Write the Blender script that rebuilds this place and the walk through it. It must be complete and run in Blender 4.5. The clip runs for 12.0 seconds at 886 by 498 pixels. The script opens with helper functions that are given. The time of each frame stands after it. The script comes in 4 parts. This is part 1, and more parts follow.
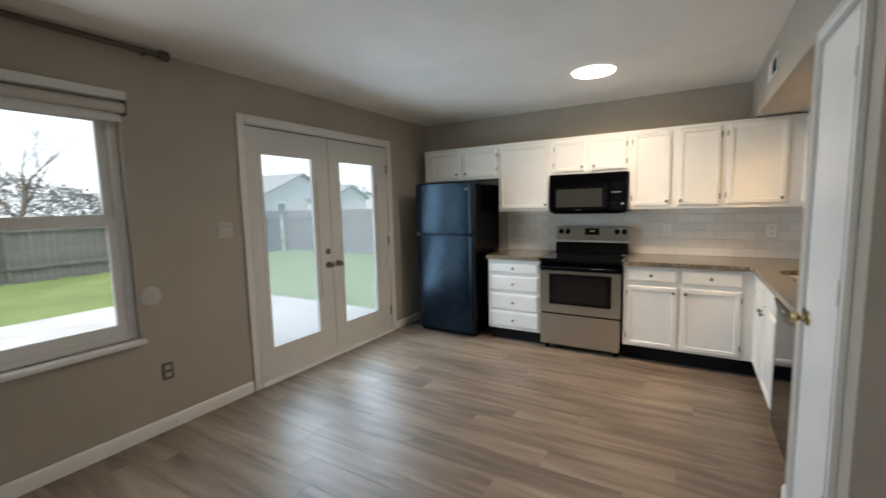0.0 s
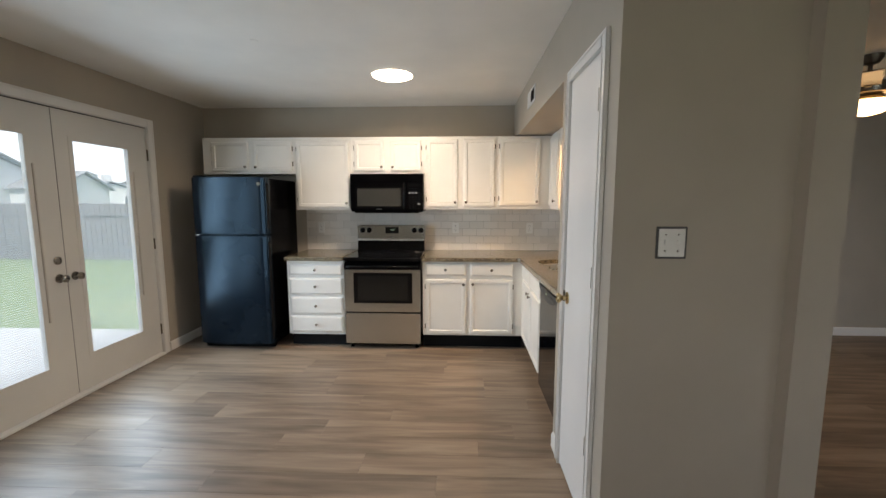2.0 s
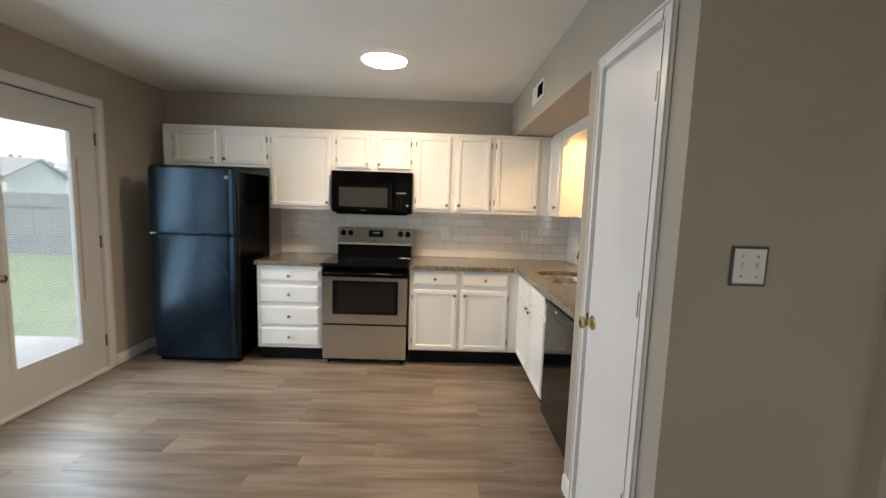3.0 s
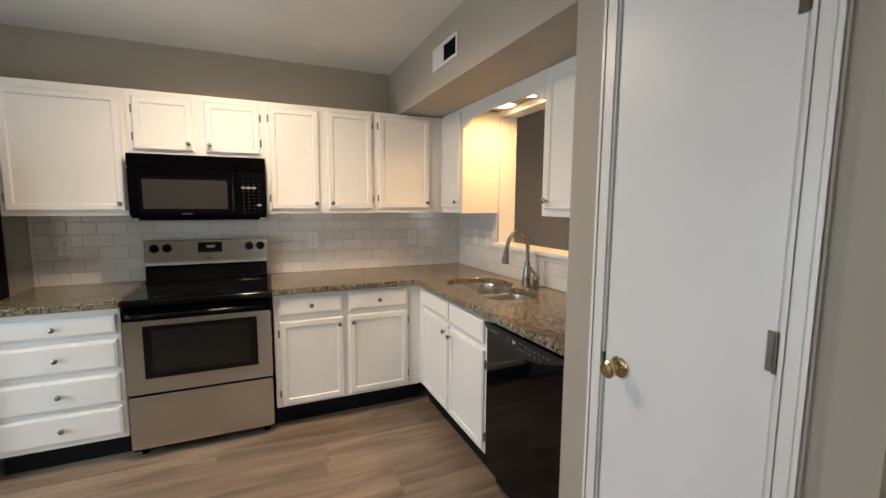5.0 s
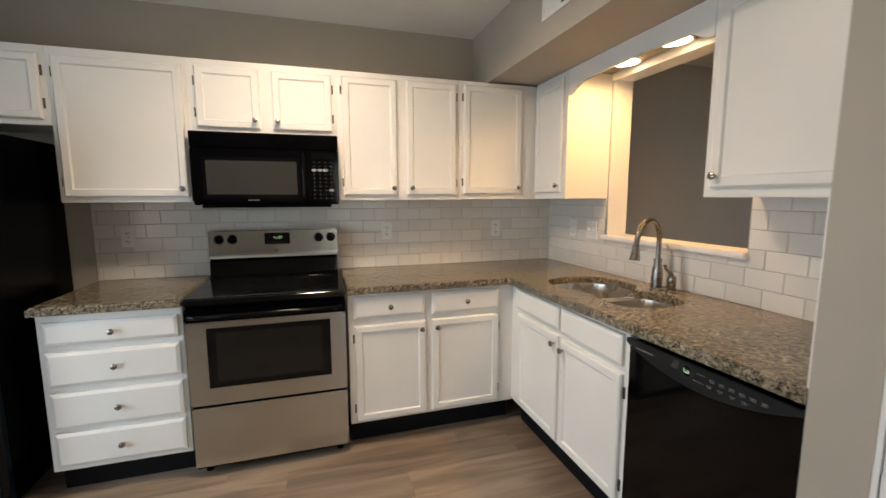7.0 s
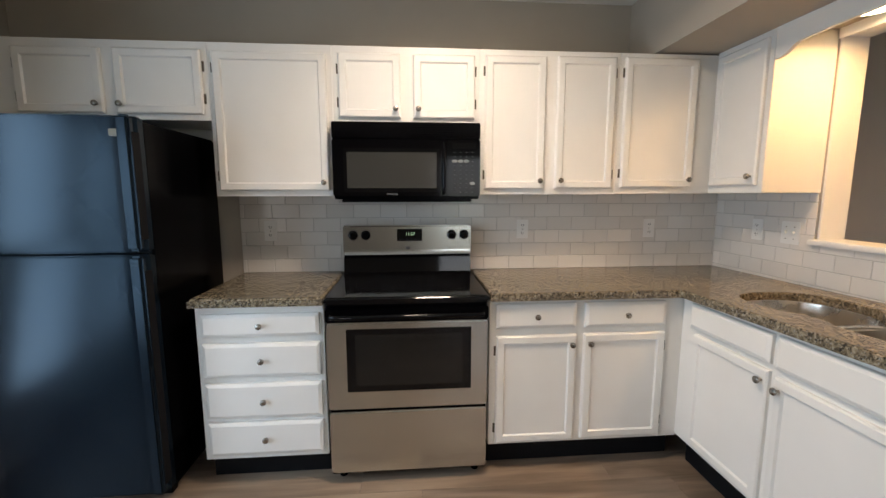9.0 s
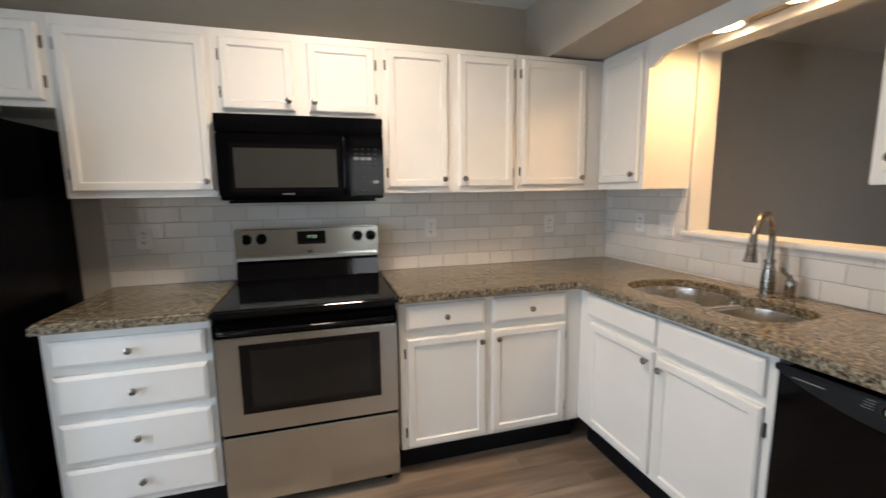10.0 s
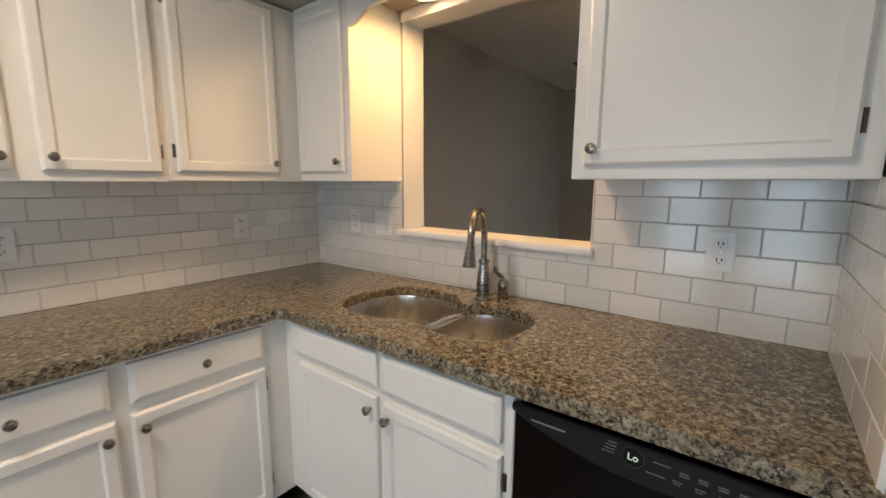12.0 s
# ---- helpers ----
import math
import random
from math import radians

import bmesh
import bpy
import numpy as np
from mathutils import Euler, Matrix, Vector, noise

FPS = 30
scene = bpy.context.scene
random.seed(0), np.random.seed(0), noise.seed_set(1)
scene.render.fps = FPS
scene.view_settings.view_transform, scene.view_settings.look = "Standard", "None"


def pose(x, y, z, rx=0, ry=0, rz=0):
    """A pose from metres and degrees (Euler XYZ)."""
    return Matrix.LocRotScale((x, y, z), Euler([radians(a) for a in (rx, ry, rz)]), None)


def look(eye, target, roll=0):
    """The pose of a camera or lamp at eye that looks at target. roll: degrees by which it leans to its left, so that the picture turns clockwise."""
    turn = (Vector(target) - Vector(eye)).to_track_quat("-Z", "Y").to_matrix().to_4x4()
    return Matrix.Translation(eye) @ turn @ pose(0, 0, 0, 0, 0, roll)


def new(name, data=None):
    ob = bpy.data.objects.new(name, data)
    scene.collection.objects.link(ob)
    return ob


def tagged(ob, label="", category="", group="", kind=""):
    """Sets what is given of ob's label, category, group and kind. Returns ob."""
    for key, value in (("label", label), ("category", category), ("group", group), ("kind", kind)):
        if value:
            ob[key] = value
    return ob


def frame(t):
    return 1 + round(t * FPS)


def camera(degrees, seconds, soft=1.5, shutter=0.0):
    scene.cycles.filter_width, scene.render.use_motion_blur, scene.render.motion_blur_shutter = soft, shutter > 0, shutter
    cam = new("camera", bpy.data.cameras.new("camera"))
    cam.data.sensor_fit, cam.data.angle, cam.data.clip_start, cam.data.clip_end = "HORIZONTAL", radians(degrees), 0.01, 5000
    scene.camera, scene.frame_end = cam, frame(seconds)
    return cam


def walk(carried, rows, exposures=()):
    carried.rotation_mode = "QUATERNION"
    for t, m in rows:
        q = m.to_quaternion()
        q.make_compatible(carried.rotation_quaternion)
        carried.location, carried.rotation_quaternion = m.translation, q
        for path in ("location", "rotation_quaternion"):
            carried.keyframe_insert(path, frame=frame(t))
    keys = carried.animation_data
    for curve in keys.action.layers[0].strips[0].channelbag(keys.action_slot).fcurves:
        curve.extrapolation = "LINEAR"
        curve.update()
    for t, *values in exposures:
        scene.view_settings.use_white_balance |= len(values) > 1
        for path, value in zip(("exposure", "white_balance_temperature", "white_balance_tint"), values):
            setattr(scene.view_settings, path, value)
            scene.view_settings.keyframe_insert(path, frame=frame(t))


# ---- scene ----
cam = camera(93.9, 12.0, 1.5, 0.3)
PATH = [
    (0, (-1.083, -4.65, 1.467), (-2.104, -2.943, 1.254), -1.4),
    (0.5, (-1.157, -4.665, 1.482), (-1.752, -2.767, 1.272), -1.9),
    (1, (-1.173, -4.676, 1.474), (-1.49, -2.714, 1.251), -1.2),
    (1.5, (-1.177, -4.66, 1.468), (-1.324, -2.678, 1.243), -0.5),
    (2, (-1.205, -4.6, 1.473), (-1.294, -2.616, 1.239), 0.0),
    (2.5, (-1.254, -4.419, 1.472), (-1.327, -2.433, 1.248), 1.3),
    (3, (-1.353, -4.242, 1.473), (-1.323, -2.254, 1.252), 1.9),
    (3.5, (-1.476, -4.017, 1.483), (-1.186, -2.049, 1.274), 0.6),
    (3.7, (-1.496, -3.917, 1.471), (-1.135, -1.961, 1.263), 0.5),
    (5.3, (-1.665, -3.246, 1.449), (-0.833, -1.442, 1.214), 0.2),
    (5.5, (-1.688, -3.182, 1.435), (-0.87, -1.376, 1.173), -0.2),
    (6, (-1.716, -3.075, 1.406), (-0.945, -1.256, 1.099), -0.3),
    (6.5, (-1.711, -2.947, 1.406), (-0.99, -1.101, 1.139), 0.5),
    (7, (-1.731, -2.834, 1.397), (-1.15, -0.936, 1.148), -0.1),
    (7.5, (-1.775, -2.699, 1.388), (-1.336, -0.767, 1.111), -0.3),
    (7.7, (-1.808, -2.646, 1.395), (-1.435, -0.703, 1.103), -0.4),
    (9.3, (-1.969, -2.495, 1.386), (-1.816, -0.518, 1.122), 0.0),
    (9.5, (-1.966, -2.483, 1.386), (-1.754, -0.512, 1.122), 0.1),
    (10, (-1.904, -2.451, 1.389), (-1.35, -0.549, 1.111), -0.6),
    (10.5, (-1.796, -2.397, 1.382), (-0.824, -0.679, 1.063), -1.1),
    (11, (-1.646, -2.277, 1.391), (-0.398, -0.74, 1.104), -0.8),
    (11.5, (-1.524, -2.16, 1.384), (-0.126, -0.76, 1.092), 0.9),
    (12, (-1.447, -2.026, 1.384), (0.115, -0.818, 1.065), 0.3),
]
walk(cam, [(t, look(eye, target, roll)) for t, eye, target, roll in PATH],
     [(0.0, 0.96, 6450, 10), (2.0, 1.04, 6700, 12), (3.5, 1.06, 6950, 13), (5.5, 0.82, 6950, 13), (7.5, 0.83, 6800, 13),
      (9.5, 0.88, 6450, 13.5), (11.0, 0.71, 6500, 12.5), (12.0, 0.61, 6550, 12)])

# ---- light ----
world = bpy.data.worlds.new("sky")
scene.world = world
world.use_nodes = True
wn = world.node_tree.nodes
sky = wn.new("ShaderNodeTexSky")
sky.sky_type = "NISHITA"
sky.sun_disc = False
sky.sun_elevation, sky.sun_rotation = radians(38), radians(200)
sky.dust_density, sky.air_density, sky.ozone_density = 1.6, 1.0, 1.0
wn["Background"].inputs["Strength"].default_value = 0.15
clouds = wn.new("ShaderNodeTexNoise")
clouds.inputs["Scale"].default_value, clouds.inputs["Detail"].default_value = 3.2, 6.0
spread_ = wn.new("ShaderNodeValToRGB")
spread_.color_ramp.elements[0].position, spread_.color_ramp.elements[0].color = 0.38, (0.45, 0.45, 0.45, 1)
spread_.color_ramp.elements[1].position, spread_.color_ramp.elements[1].color = 0.58, (0.95, 0.95, 0.95, 1)
cover = wn.new("ShaderNodeMix")
cover.data_type = "RGBA"
cover.inputs[7].default_value = (6.6, 7.0, 7.6, 1)
wl = world.node_tree.links
wl.new(wn.new("ShaderNodeTexCoord").outputs["Generated"], clouds.inputs["Vector"])
wl.new(clouds.outputs["Fac"], spread_.inputs["Fac"])
wl.new(spread_.outputs[0], cover.inputs[0])
wl.new(sky.outputs[0], cover.inputs[6])
wl.new(cover.outputs[2], wn["Background"].inputs["Color"])

sun = new("sun", bpy.data.lights.new("sun", "SUN"))
sun.data.energy, sun.data.angle, sun.data.color = 3.0, radians(12), (1.0, 0.97, 0.92)
sun.matrix_world = look((0, 0, 30), (-8, 20, 8))

DAYLIGHT = (0.60, 0.81, 1.0)


def daylight(name, m, w, h, power, color=DAYLIGHT, spread=180):
    lamp = new(name, bpy.data.lights.new(name, "AREA"))
    lamp.data.shape, lamp.data.size, lamp.data.size_y = "RECTANGLE", w, h
    lamp.data.energy, lamp.data.color, lamp.data.spread = power, color, radians(spread)
    lamp.matrix_world = m


for y in (-2.21, -1.345):
    for z, drop, power in ((0.74, 1.15, 3.9), (1.47, 0.75, 4.2)):
        daylight("door_daylight", look((-3.935, y, z), (0, y, z - drop)), 0.50, 0.72, power, spread=165)
for z in (1.08, 1.70):
    daylight("window_daylight", look((-3.93, -3.92, z), (0, -3.92, z - 0.7)), 0.84, 0.60, 2.4, (0.96, 0.97, 1.0))
# Added frontal fill from an unseen south window; living window assumed likewise.
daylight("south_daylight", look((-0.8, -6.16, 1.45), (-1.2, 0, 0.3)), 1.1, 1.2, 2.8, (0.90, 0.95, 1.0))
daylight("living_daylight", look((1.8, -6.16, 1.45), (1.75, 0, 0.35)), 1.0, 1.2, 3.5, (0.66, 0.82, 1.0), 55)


def downlight(name, place, size, power, color, spread, tilt=0):
    """The lamp behind a flush diffuser: a disc that throws its light downwards."""
    lamp = new(name, bpy.data.lights.new(name, "AREA"))
    lamp.data.shape, lamp.data.size, lamp.data.spread = "DISK", size, radians(spread)
    lamp.data.energy, lamp.data.color = power, color
    lamp.matrix_world = pose(*place, 0, tilt, 0)


CEILING_WHITE, SINK_WARM = (1.0, 0.815, 0.62), (1.0, 0.58, 0.23)
downlight("ceiling_lamp", (-1.772, -1.125, 2.455), 0.30, 11.2, CEILING_WHITE, 162)
for y in (-0.915, -1.22):
    downlight("sink_lamp", (-0.112, y, 2.098), 0.06, 2.7, SINK_WARM, 165)


# ---- materials ----
class Nodes:
    """A node material with a few short helpers."""

    def __init__(self, name):
        self.mat = bpy.data.materials.new(name)
        self.mat.use_nodes = True
        self.t = self.mat.node_tree
        self.b = self.t.nodes["Principled BSDF"]
        self.co = None

    def add(self, kind, **inputs):
        n = self.t.nodes.new(kind)
        for k, v in inputs.items():
            self.put(n, k.replace("_", " "), v)
        return n

    def put(self, n, key, v):
        if isinstance(v, bpy.types.NodeSocket):
            self.t.links.new(v, n.inputs[key])
        else:
            n.inputs[key].default_value = v

    def coords(self, scale=(1, 1, 1), kind="Object", shift=None):
        c = self.add("ShaderNodeTexCoord")
        src = c.outputs[kind]
        if shift is not None:
            v = self.add("ShaderNodeVectorMath")
            self.t.links.new(src, v.inputs[0])
            self.t.links.new(shift, v.inputs[1])
            src = v.outputs[0]
        m = self.add("ShaderNodeMapping", Vector=src, Scale=scale)
        return m.outputs[0]

    def noise(self, vec, scale, detail=4.0, rough=0.5, distort=0.0):
        return self.add("ShaderNodeTexNoise", Vector=vec, Scale=scale, Detail=detail, Roughness=rough, Distortion=distort).outputs["Fac"]

    def ramp(self, fac, *stops):
        r = self.add("ShaderNodeValToRGB", Fac=fac)
        while len(r.color_ramp.elements) < len(stops):
            r.color_ramp.elements.new(0.5)
        for e, (p, c) in zip(r.color_ramp.elements, stops):
            e.position, e.color = p, (*c, 1) if len(c) == 3 else c
        return r.outputs[0]

    def mix(self, fac, a, b, blend="MIX"):
        m = self.t.nodes.new("ShaderNodeMix")
        m.data_type, m.blend_type = "RGBA", blend
        for i, v in ((0, fac), (6, a), (7, b)):
            if isinstance(v, bpy.types.NodeSocket):
                self.t.links.new(v, m.inputs[i])
            elif i:
                m.inputs[i].default_value = (*v, 1)
            else:
                m.inputs[0].default_value = v
        return m.outputs[2]

    def bump(self, height, strength=0.2, distance=0.002):
        self.put(self.b, "Normal", self.add("ShaderNodeBump", Height=height, Strength=strength, Distance=distance).outputs[0])

    def set(self, **inputs):
        for k, v in inputs.items():
            if isinstance(v, tuple) and len(v) == 3:
                v = (*v, 1)
            self.put(self.b, k.replace("_", " "), v)
        return self.mat


def g(v):
    return (v, v, v)


def paint(name, color, rough=0.55, grain=220, bump=0.12, vary=0.05, metal=0.0, spec=0.5):
    """Paint or plastic: slow blotches, fine grain, a little uneven gloss."""
    n = Nodes(name)
    co = n.coords()
    dark = tuple(c * (1 - vary) for c in color)
    lite = tuple(min(1, c * (1 + vary * 0.6)) for c in color)
    big = n.noise(co, 2.3, 3)
    col = n.ramp(big, (0.3, dark), (0.7, lite))
    fine = n.noise(co, grain, 3)
    rg = n.ramp(n.noise(co, 9, 4), (0.3, g(max(0.02, rough - 0.02))), (0.7, g(rough + 0.02)))
    n.bump(fine, bump, 0.0008)
    return n.set(Base_Color=col, Roughness=rg, Metallic=metal, Specular_IOR_Level=spec)


def metal(name, color, rough=0.28, brush=(1, 1, 60), vary=0.1):
    """Brushed or worn metal."""
    n = Nodes(name)
    co = n.coords(brush)
    s = n.noise(co, 18, 5, 0.6)
    col = n.ramp(s, (0.3, tuple(c * (1 - vary) for c in color)), (0.7, color))
    rg = n.ramp(s, (0.3, g(rough - 0.05)), (0.7, g(rough + 0.07)))
    n.bump(s, 0.02, 0.0003)
    return n.set(Base_Color=col, Metallic=1.0, Roughness=rg)


def glow(name, color, strength):
    n = Nodes(name)
    return n.set(Base_Color=g(0.8), Emission_Color=color, Emission_Strength=strength)


def glass(name, tint=(1, 1, 1), rough=0.0):
    n = Nodes(name)
    return n.set(Base_Color=tint, Roughness=rough, Transmission_Weight=1.0, IOR=1.05)


def plank_wood():
    """Taupe vinyl plank: streaked grain along its length, each plank its own tone."""
    n = Nodes("vinyl_plank")
    rnd = n.add("ShaderNodeObjectInfo").outputs["Random"]
    sh = n.add("ShaderNodeCombineXYZ", X=rnd, Y=rnd, Z=rnd)
    v = n.add("ShaderNodeVectorMath")
    v.operation = "SCALE"
    n.t.links.new(sh.outputs[0], v.inputs[0])
    v.inputs["Scale"].default_value = 53.0
    co = n.coords((1.0, 9.0, 1.0), shift=v.outputs[0])
    co2 = n.coords((2.2, 60.0, 1.0), shift=v.outputs[0])
    broad = n.noise(co, 1.5, 4, 0.5, 0.5)
    fine = n.noise(co2, 2.2, 6, 0.65, 0.2)
    base = n.ramp(broad, (0.26, (0.122, 0.089, 0.065)), (0.44, (0.200, 0.150, 0.112)), (0.60, (0.272, 0.209, 0.158)), (0.8, (0.335, 0.266, 0.208)))
    streak = n.ramp(fine, (0.32, g(0.92)), (0.62, g(1.03)))
    col = n.mix(1.0, base, streak, "MULTIPLY")
    tone = n.ramp(rnd, (0.0, (0.84, 0.83, 0.81)), (0.5, (1.0, 0.98, 0.94)), (1.0, (1.12, 1.10, 1.06)))
    col = n.mix(1.0, col, tone, "MULTIPLY")
    rg = n.ramp(fine, (0.3, g(0.45)), (0.7, g(0.35)))
    n.bump(fine, 0.25, 0.0006)
    return n.set(Base_Color=col, Roughness=rg)


def granite():
    """Speckled tan, brown, grey and black granite."""
    n = Nodes("granite")
    co = n.coords()
    a = n.noise(co, 115, 3, 0.55, 0.5)
    b = n.noise(co, 66, 4, 0.6, 0.8)
    c = n.noise(co, 150, 3, 0.5)
    big = n.noise(co, 7, 3)
    base = n.ramp(b, (0.33, (0.042, 0.034, 0.022)), (0.45, (0.148, 0.117, 0.074)), (0.56, (0.295, 0.244, 0.163)), (0.68, (0.44, 0.395, 0.30)))
    dark = n.ramp(a, (0.38, g(1.0)), (0.46, g(0.0)))
    col = n.mix(dark, base, (0.030, 0.026, 0.022))
    grey = n.ramp(c, (0.60, g(0.0)), (0.68, g(1.0)))
    col = n.mix(grey, col, (0.33, 0.32, 0.29))
    tone = n.ramp(big, (0.3, g(0.76)), (0.7, g(0.98)))
    col = n.mix(1.0, col, tone, "MULTIPLY")
    return n.set(Base_Color=col, Roughness=n.ramp(a, (0.4, g(0.10)), (0.6, g(0.17))), Specular_IOR_Level=0.5)


def tile_glaze():
    """White glazed tile with slow waves in the glaze; each tile a little different."""
    n = Nodes("white_glazed_tile")
    rnd = n.add("ShaderNodeObjectInfo").outputs["Random"]
    sh = n.add("ShaderNodeCombineXYZ", X=rnd, Y=rnd, Z=rnd)
    v = n.add("ShaderNodeVectorMath")
    v.operation = "SCALE"
    n.t.links.new(sh.outputs[0], v.inputs[0])
    v.inputs["Scale"].default_value = 31.0
    co = n.coords(shift=v.outputs[0])
    w = n.noise(co, 11, 2)
    col = n.ramp(rnd, (0.0, (0.67, 0.64, 0.595)), (1.0, (0.75, 0.72, 0.675)))
    n.bump(w, 0.35, 0.002)
    return n.set(Base_Color=col, Roughness=0.14, Specular_IOR_Level=0.5)


M_WALL = paint("greige_wall_paint", (0.405, 0.360, 0.297), 0.62, 260, 0.25)
M_CEIL = paint("ceiling_paint", (0.80, 0.78, 0.735), 0.8, 150, 0.5)
M_TRIM = paint("white_trim_paint", (0.78, 0.765, 0.735), 0.34, 120, 0.06)
M_DOOR = paint("white_door_paint", (0.77, 0.765, 0.755), 0.36, 160, 0.03)
M_CAB = paint("white_cabinet_paint", (0.80, 0.780, 0.735), 0.36, 110, 0.10)
M_FRENCH = paint("pale_grey_door_paint", (0.66, 0.645, 0.61), 0.40, 120, 0.06)
# Black for kick boards, and for shade painted into gaps and recesses.
M_DARK = paint("black_kick_paint_and_gap_shade", (0.005, 0.005, 0.006), 0.7, 80, 0.1, spec=0.2)
M_GROUT = paint("grey_grout", (0.47, 0.45, 0.415), 0.85, 400, 0.5)
M_PLASTIC = paint("white_plastic", (0.78, 0.77, 0.74), 0.33, 200, 0.03)
M_VINYL = paint("white_vinyl_frame", (0.70, 0.69, 0.66), 0.42, 120, 0.04)
M_BLACK = paint("gloss_black_enamel", (0.0015, 0.0015, 0.002), 0.07, 60, 0.02, spec=0.22)
def pebbled():
    n = Nodes("pebbled_black_enamel")
    co = n.coords()
    n.bump(n.noise(co, 330, 2), 0.22, 0.0006)
    # The blue of reflected daylight is put into base colour and specular tint.
    return n.set(Base_Color=n.ramp(n.noise(co, 3, 3), (0.3, (0.003, 0.006, 0.011)), (0.7, (0.004, 0.008, 0.014))), Roughness=0.25, Specular_IOR_Level=0.33, Specular_Tint=(0.56, 0.80, 1.0))


M_FRIDGE = pebbled()
M_BLKPLA = paint("satin_black_plastic", (0.0015, 0.0015, 0.002), 0.20, 200, 0.06, spec=0.07)
M_GLASSTOP = paint("black_ceramic_glass", (0.003, 0.003, 0.0035), 0.06, 20, 0.0, spec=0.38)
M_PANEL = paint("dark_grey_panel_plastic", (0.010, 0.011, 0.012), 0.36, 200, 0.05, spec=0.3)
M_OVENGLASS = paint("dark_oven_glass", (0.012, 0.011, 0.010), 0.07, 20, 0.0)
M_MWGLASS = paint("smoked_microwave_glass", (0.036, 0.036, 0.033), 0.14, 500, 0.05)
M_PRINT = paint("grey_print", (0.085, 0.085, 0.084), 0.5)
M_PRINTLINE = paint("pale_print", (0.22, 0.22, 0.22), 0.5)
M_PRINTDIM = paint("dim_grey_print", (0.024, 0.024, 0.025), 0.6)
def brushed_steel():
    """Stainless sheet with horizontal brushing, which draws highlights out upright."""
    n = Nodes("brushed_stainless")
    tg = n.add("ShaderNodeTangent")
    tg.direction_type, tg.axis = "RADIAL", "Z"
    col = n.ramp(n.noise(n.coords(), 2.0, 3), (0.3, (0.60, 0.61, 0.585)), (0.7, (0.69, 0.70, 0.67)))
    return n.set(Base_Color=col, Metallic=1.0, Roughness=0.21, Anisotropic=0.5, Anisotropic_Rotation=0.25, Tangent=tg.outputs[0])


M_STEEL = brushed_steel()
M_SINK = paint("sink_stainless", (0.70, 0.67, 0.62), 0.27, 30, 0.0, 0.04, 1.0)
M_BURNER = paint("faint_burner_print", (0.010, 0.010, 0.011), 0.2)
M_NICKEL = metal("brushed_nickel", (0.34, 0.31, 0.272), 0.25, (1, 1, 30))
M_BRASS = metal("aged_brass", (0.55, 0.42, 0.22), 0.22, (1, 1, 10))
M_BRONZE = metal("dull_hinge_metal", (0.14, 0.118, 0.09), 0.38, (1, 1, 10))
M_GLASS = glass("clear_glass", (0.96, 0.985, 0.98))
def glare_glass():
    """Insulated door glass; a bluish translucent layer paints veiling glare into it."""
    n = Nodes("glare_veiled_door_glass")
    n.set(Base_Color=(0.95, 0.985, 1.0), Roughness=0.0, Transmission_Weight=1.0, IOR=1.05)
    glare_veil = n.add("ShaderNodeBsdfTranslucent", Color=(0.68, 0.87, 1.0, 1))
    m = n.add("ShaderNodeMixShader")
    m.inputs[0].default_value = 0.15
    n.t.links.new(n.b.outputs[0], m.inputs[1])
    n.t.links.new(glare_veil.outputs[0], m.inputs[2])
    n.t.links.new(m.outputs[0], n.t.nodes["Material Output"].inputs["Surface"])
    return n.mat


M_HAZE = glare_glass()
M_LED = glow("ceiling_diffuser_glow", CEILING_WHITE, 9.0)
M_PUCK = glow("warm_lamp_glow", (1.0, 0.74, 0.42), 9.0)
M_FAN = glow("fan_lamp_glow", (1.0, 0.62, 0.28), 4.0)
M_GREEN = glow("green_digits", (0.35, 1.0, 0.25), 0.22)
M_PLANK = plank_wood()
M_GRANITE = granite()
M_TILE = tile_glaze()
M_WALNUT = paint("dark_walnut", (0.06, 0.036, 0.022), 0.4, 60, 0.1, 0.3)
M_BEIGE = paint("brown_plastic", (0.15, 0.125, 0.095), 0.4, 200, 0.03)
M_CAP = paint("painted_plate", (0.52, 0.49, 0.45), 0.5)
M_ROD = paint("brown_rod_paint", (0.09, 0.07, 0.05), 0.45)
M_SHADE = paint("roller_fabric", (0.55, 0.52, 0.47), 0.8, 500, 0.4)


# ---- mesh helpers ----
def box(bm, x0, x1, y0, y1, z0, z1):
    v = [bm.verts.new((x, y, z)) for x in (x0, x1) for y in (y0, y1) for z in (z0, z1)]
    for q in ((0, 1, 3, 2), (4, 6, 7, 5), (0, 4, 5, 1), (2, 3, 7, 6), (0, 2, 6, 4), (1, 5, 7, 3)):
        bm.faces.new([v[i] for i in q])
    return bm


def cube(x0, x1, y0, y1, z0, z1, bevel=0.0, seg=2):
    bm = box(bmesh.new(), x0, x1, y0, y1, z0, z1)
    if bevel:
        bmesh.ops.bevel(bm, geom=bm.edges[:], offset=bevel, segments=seg, affect="EDGES", clamp_overlap=True)
    return bm


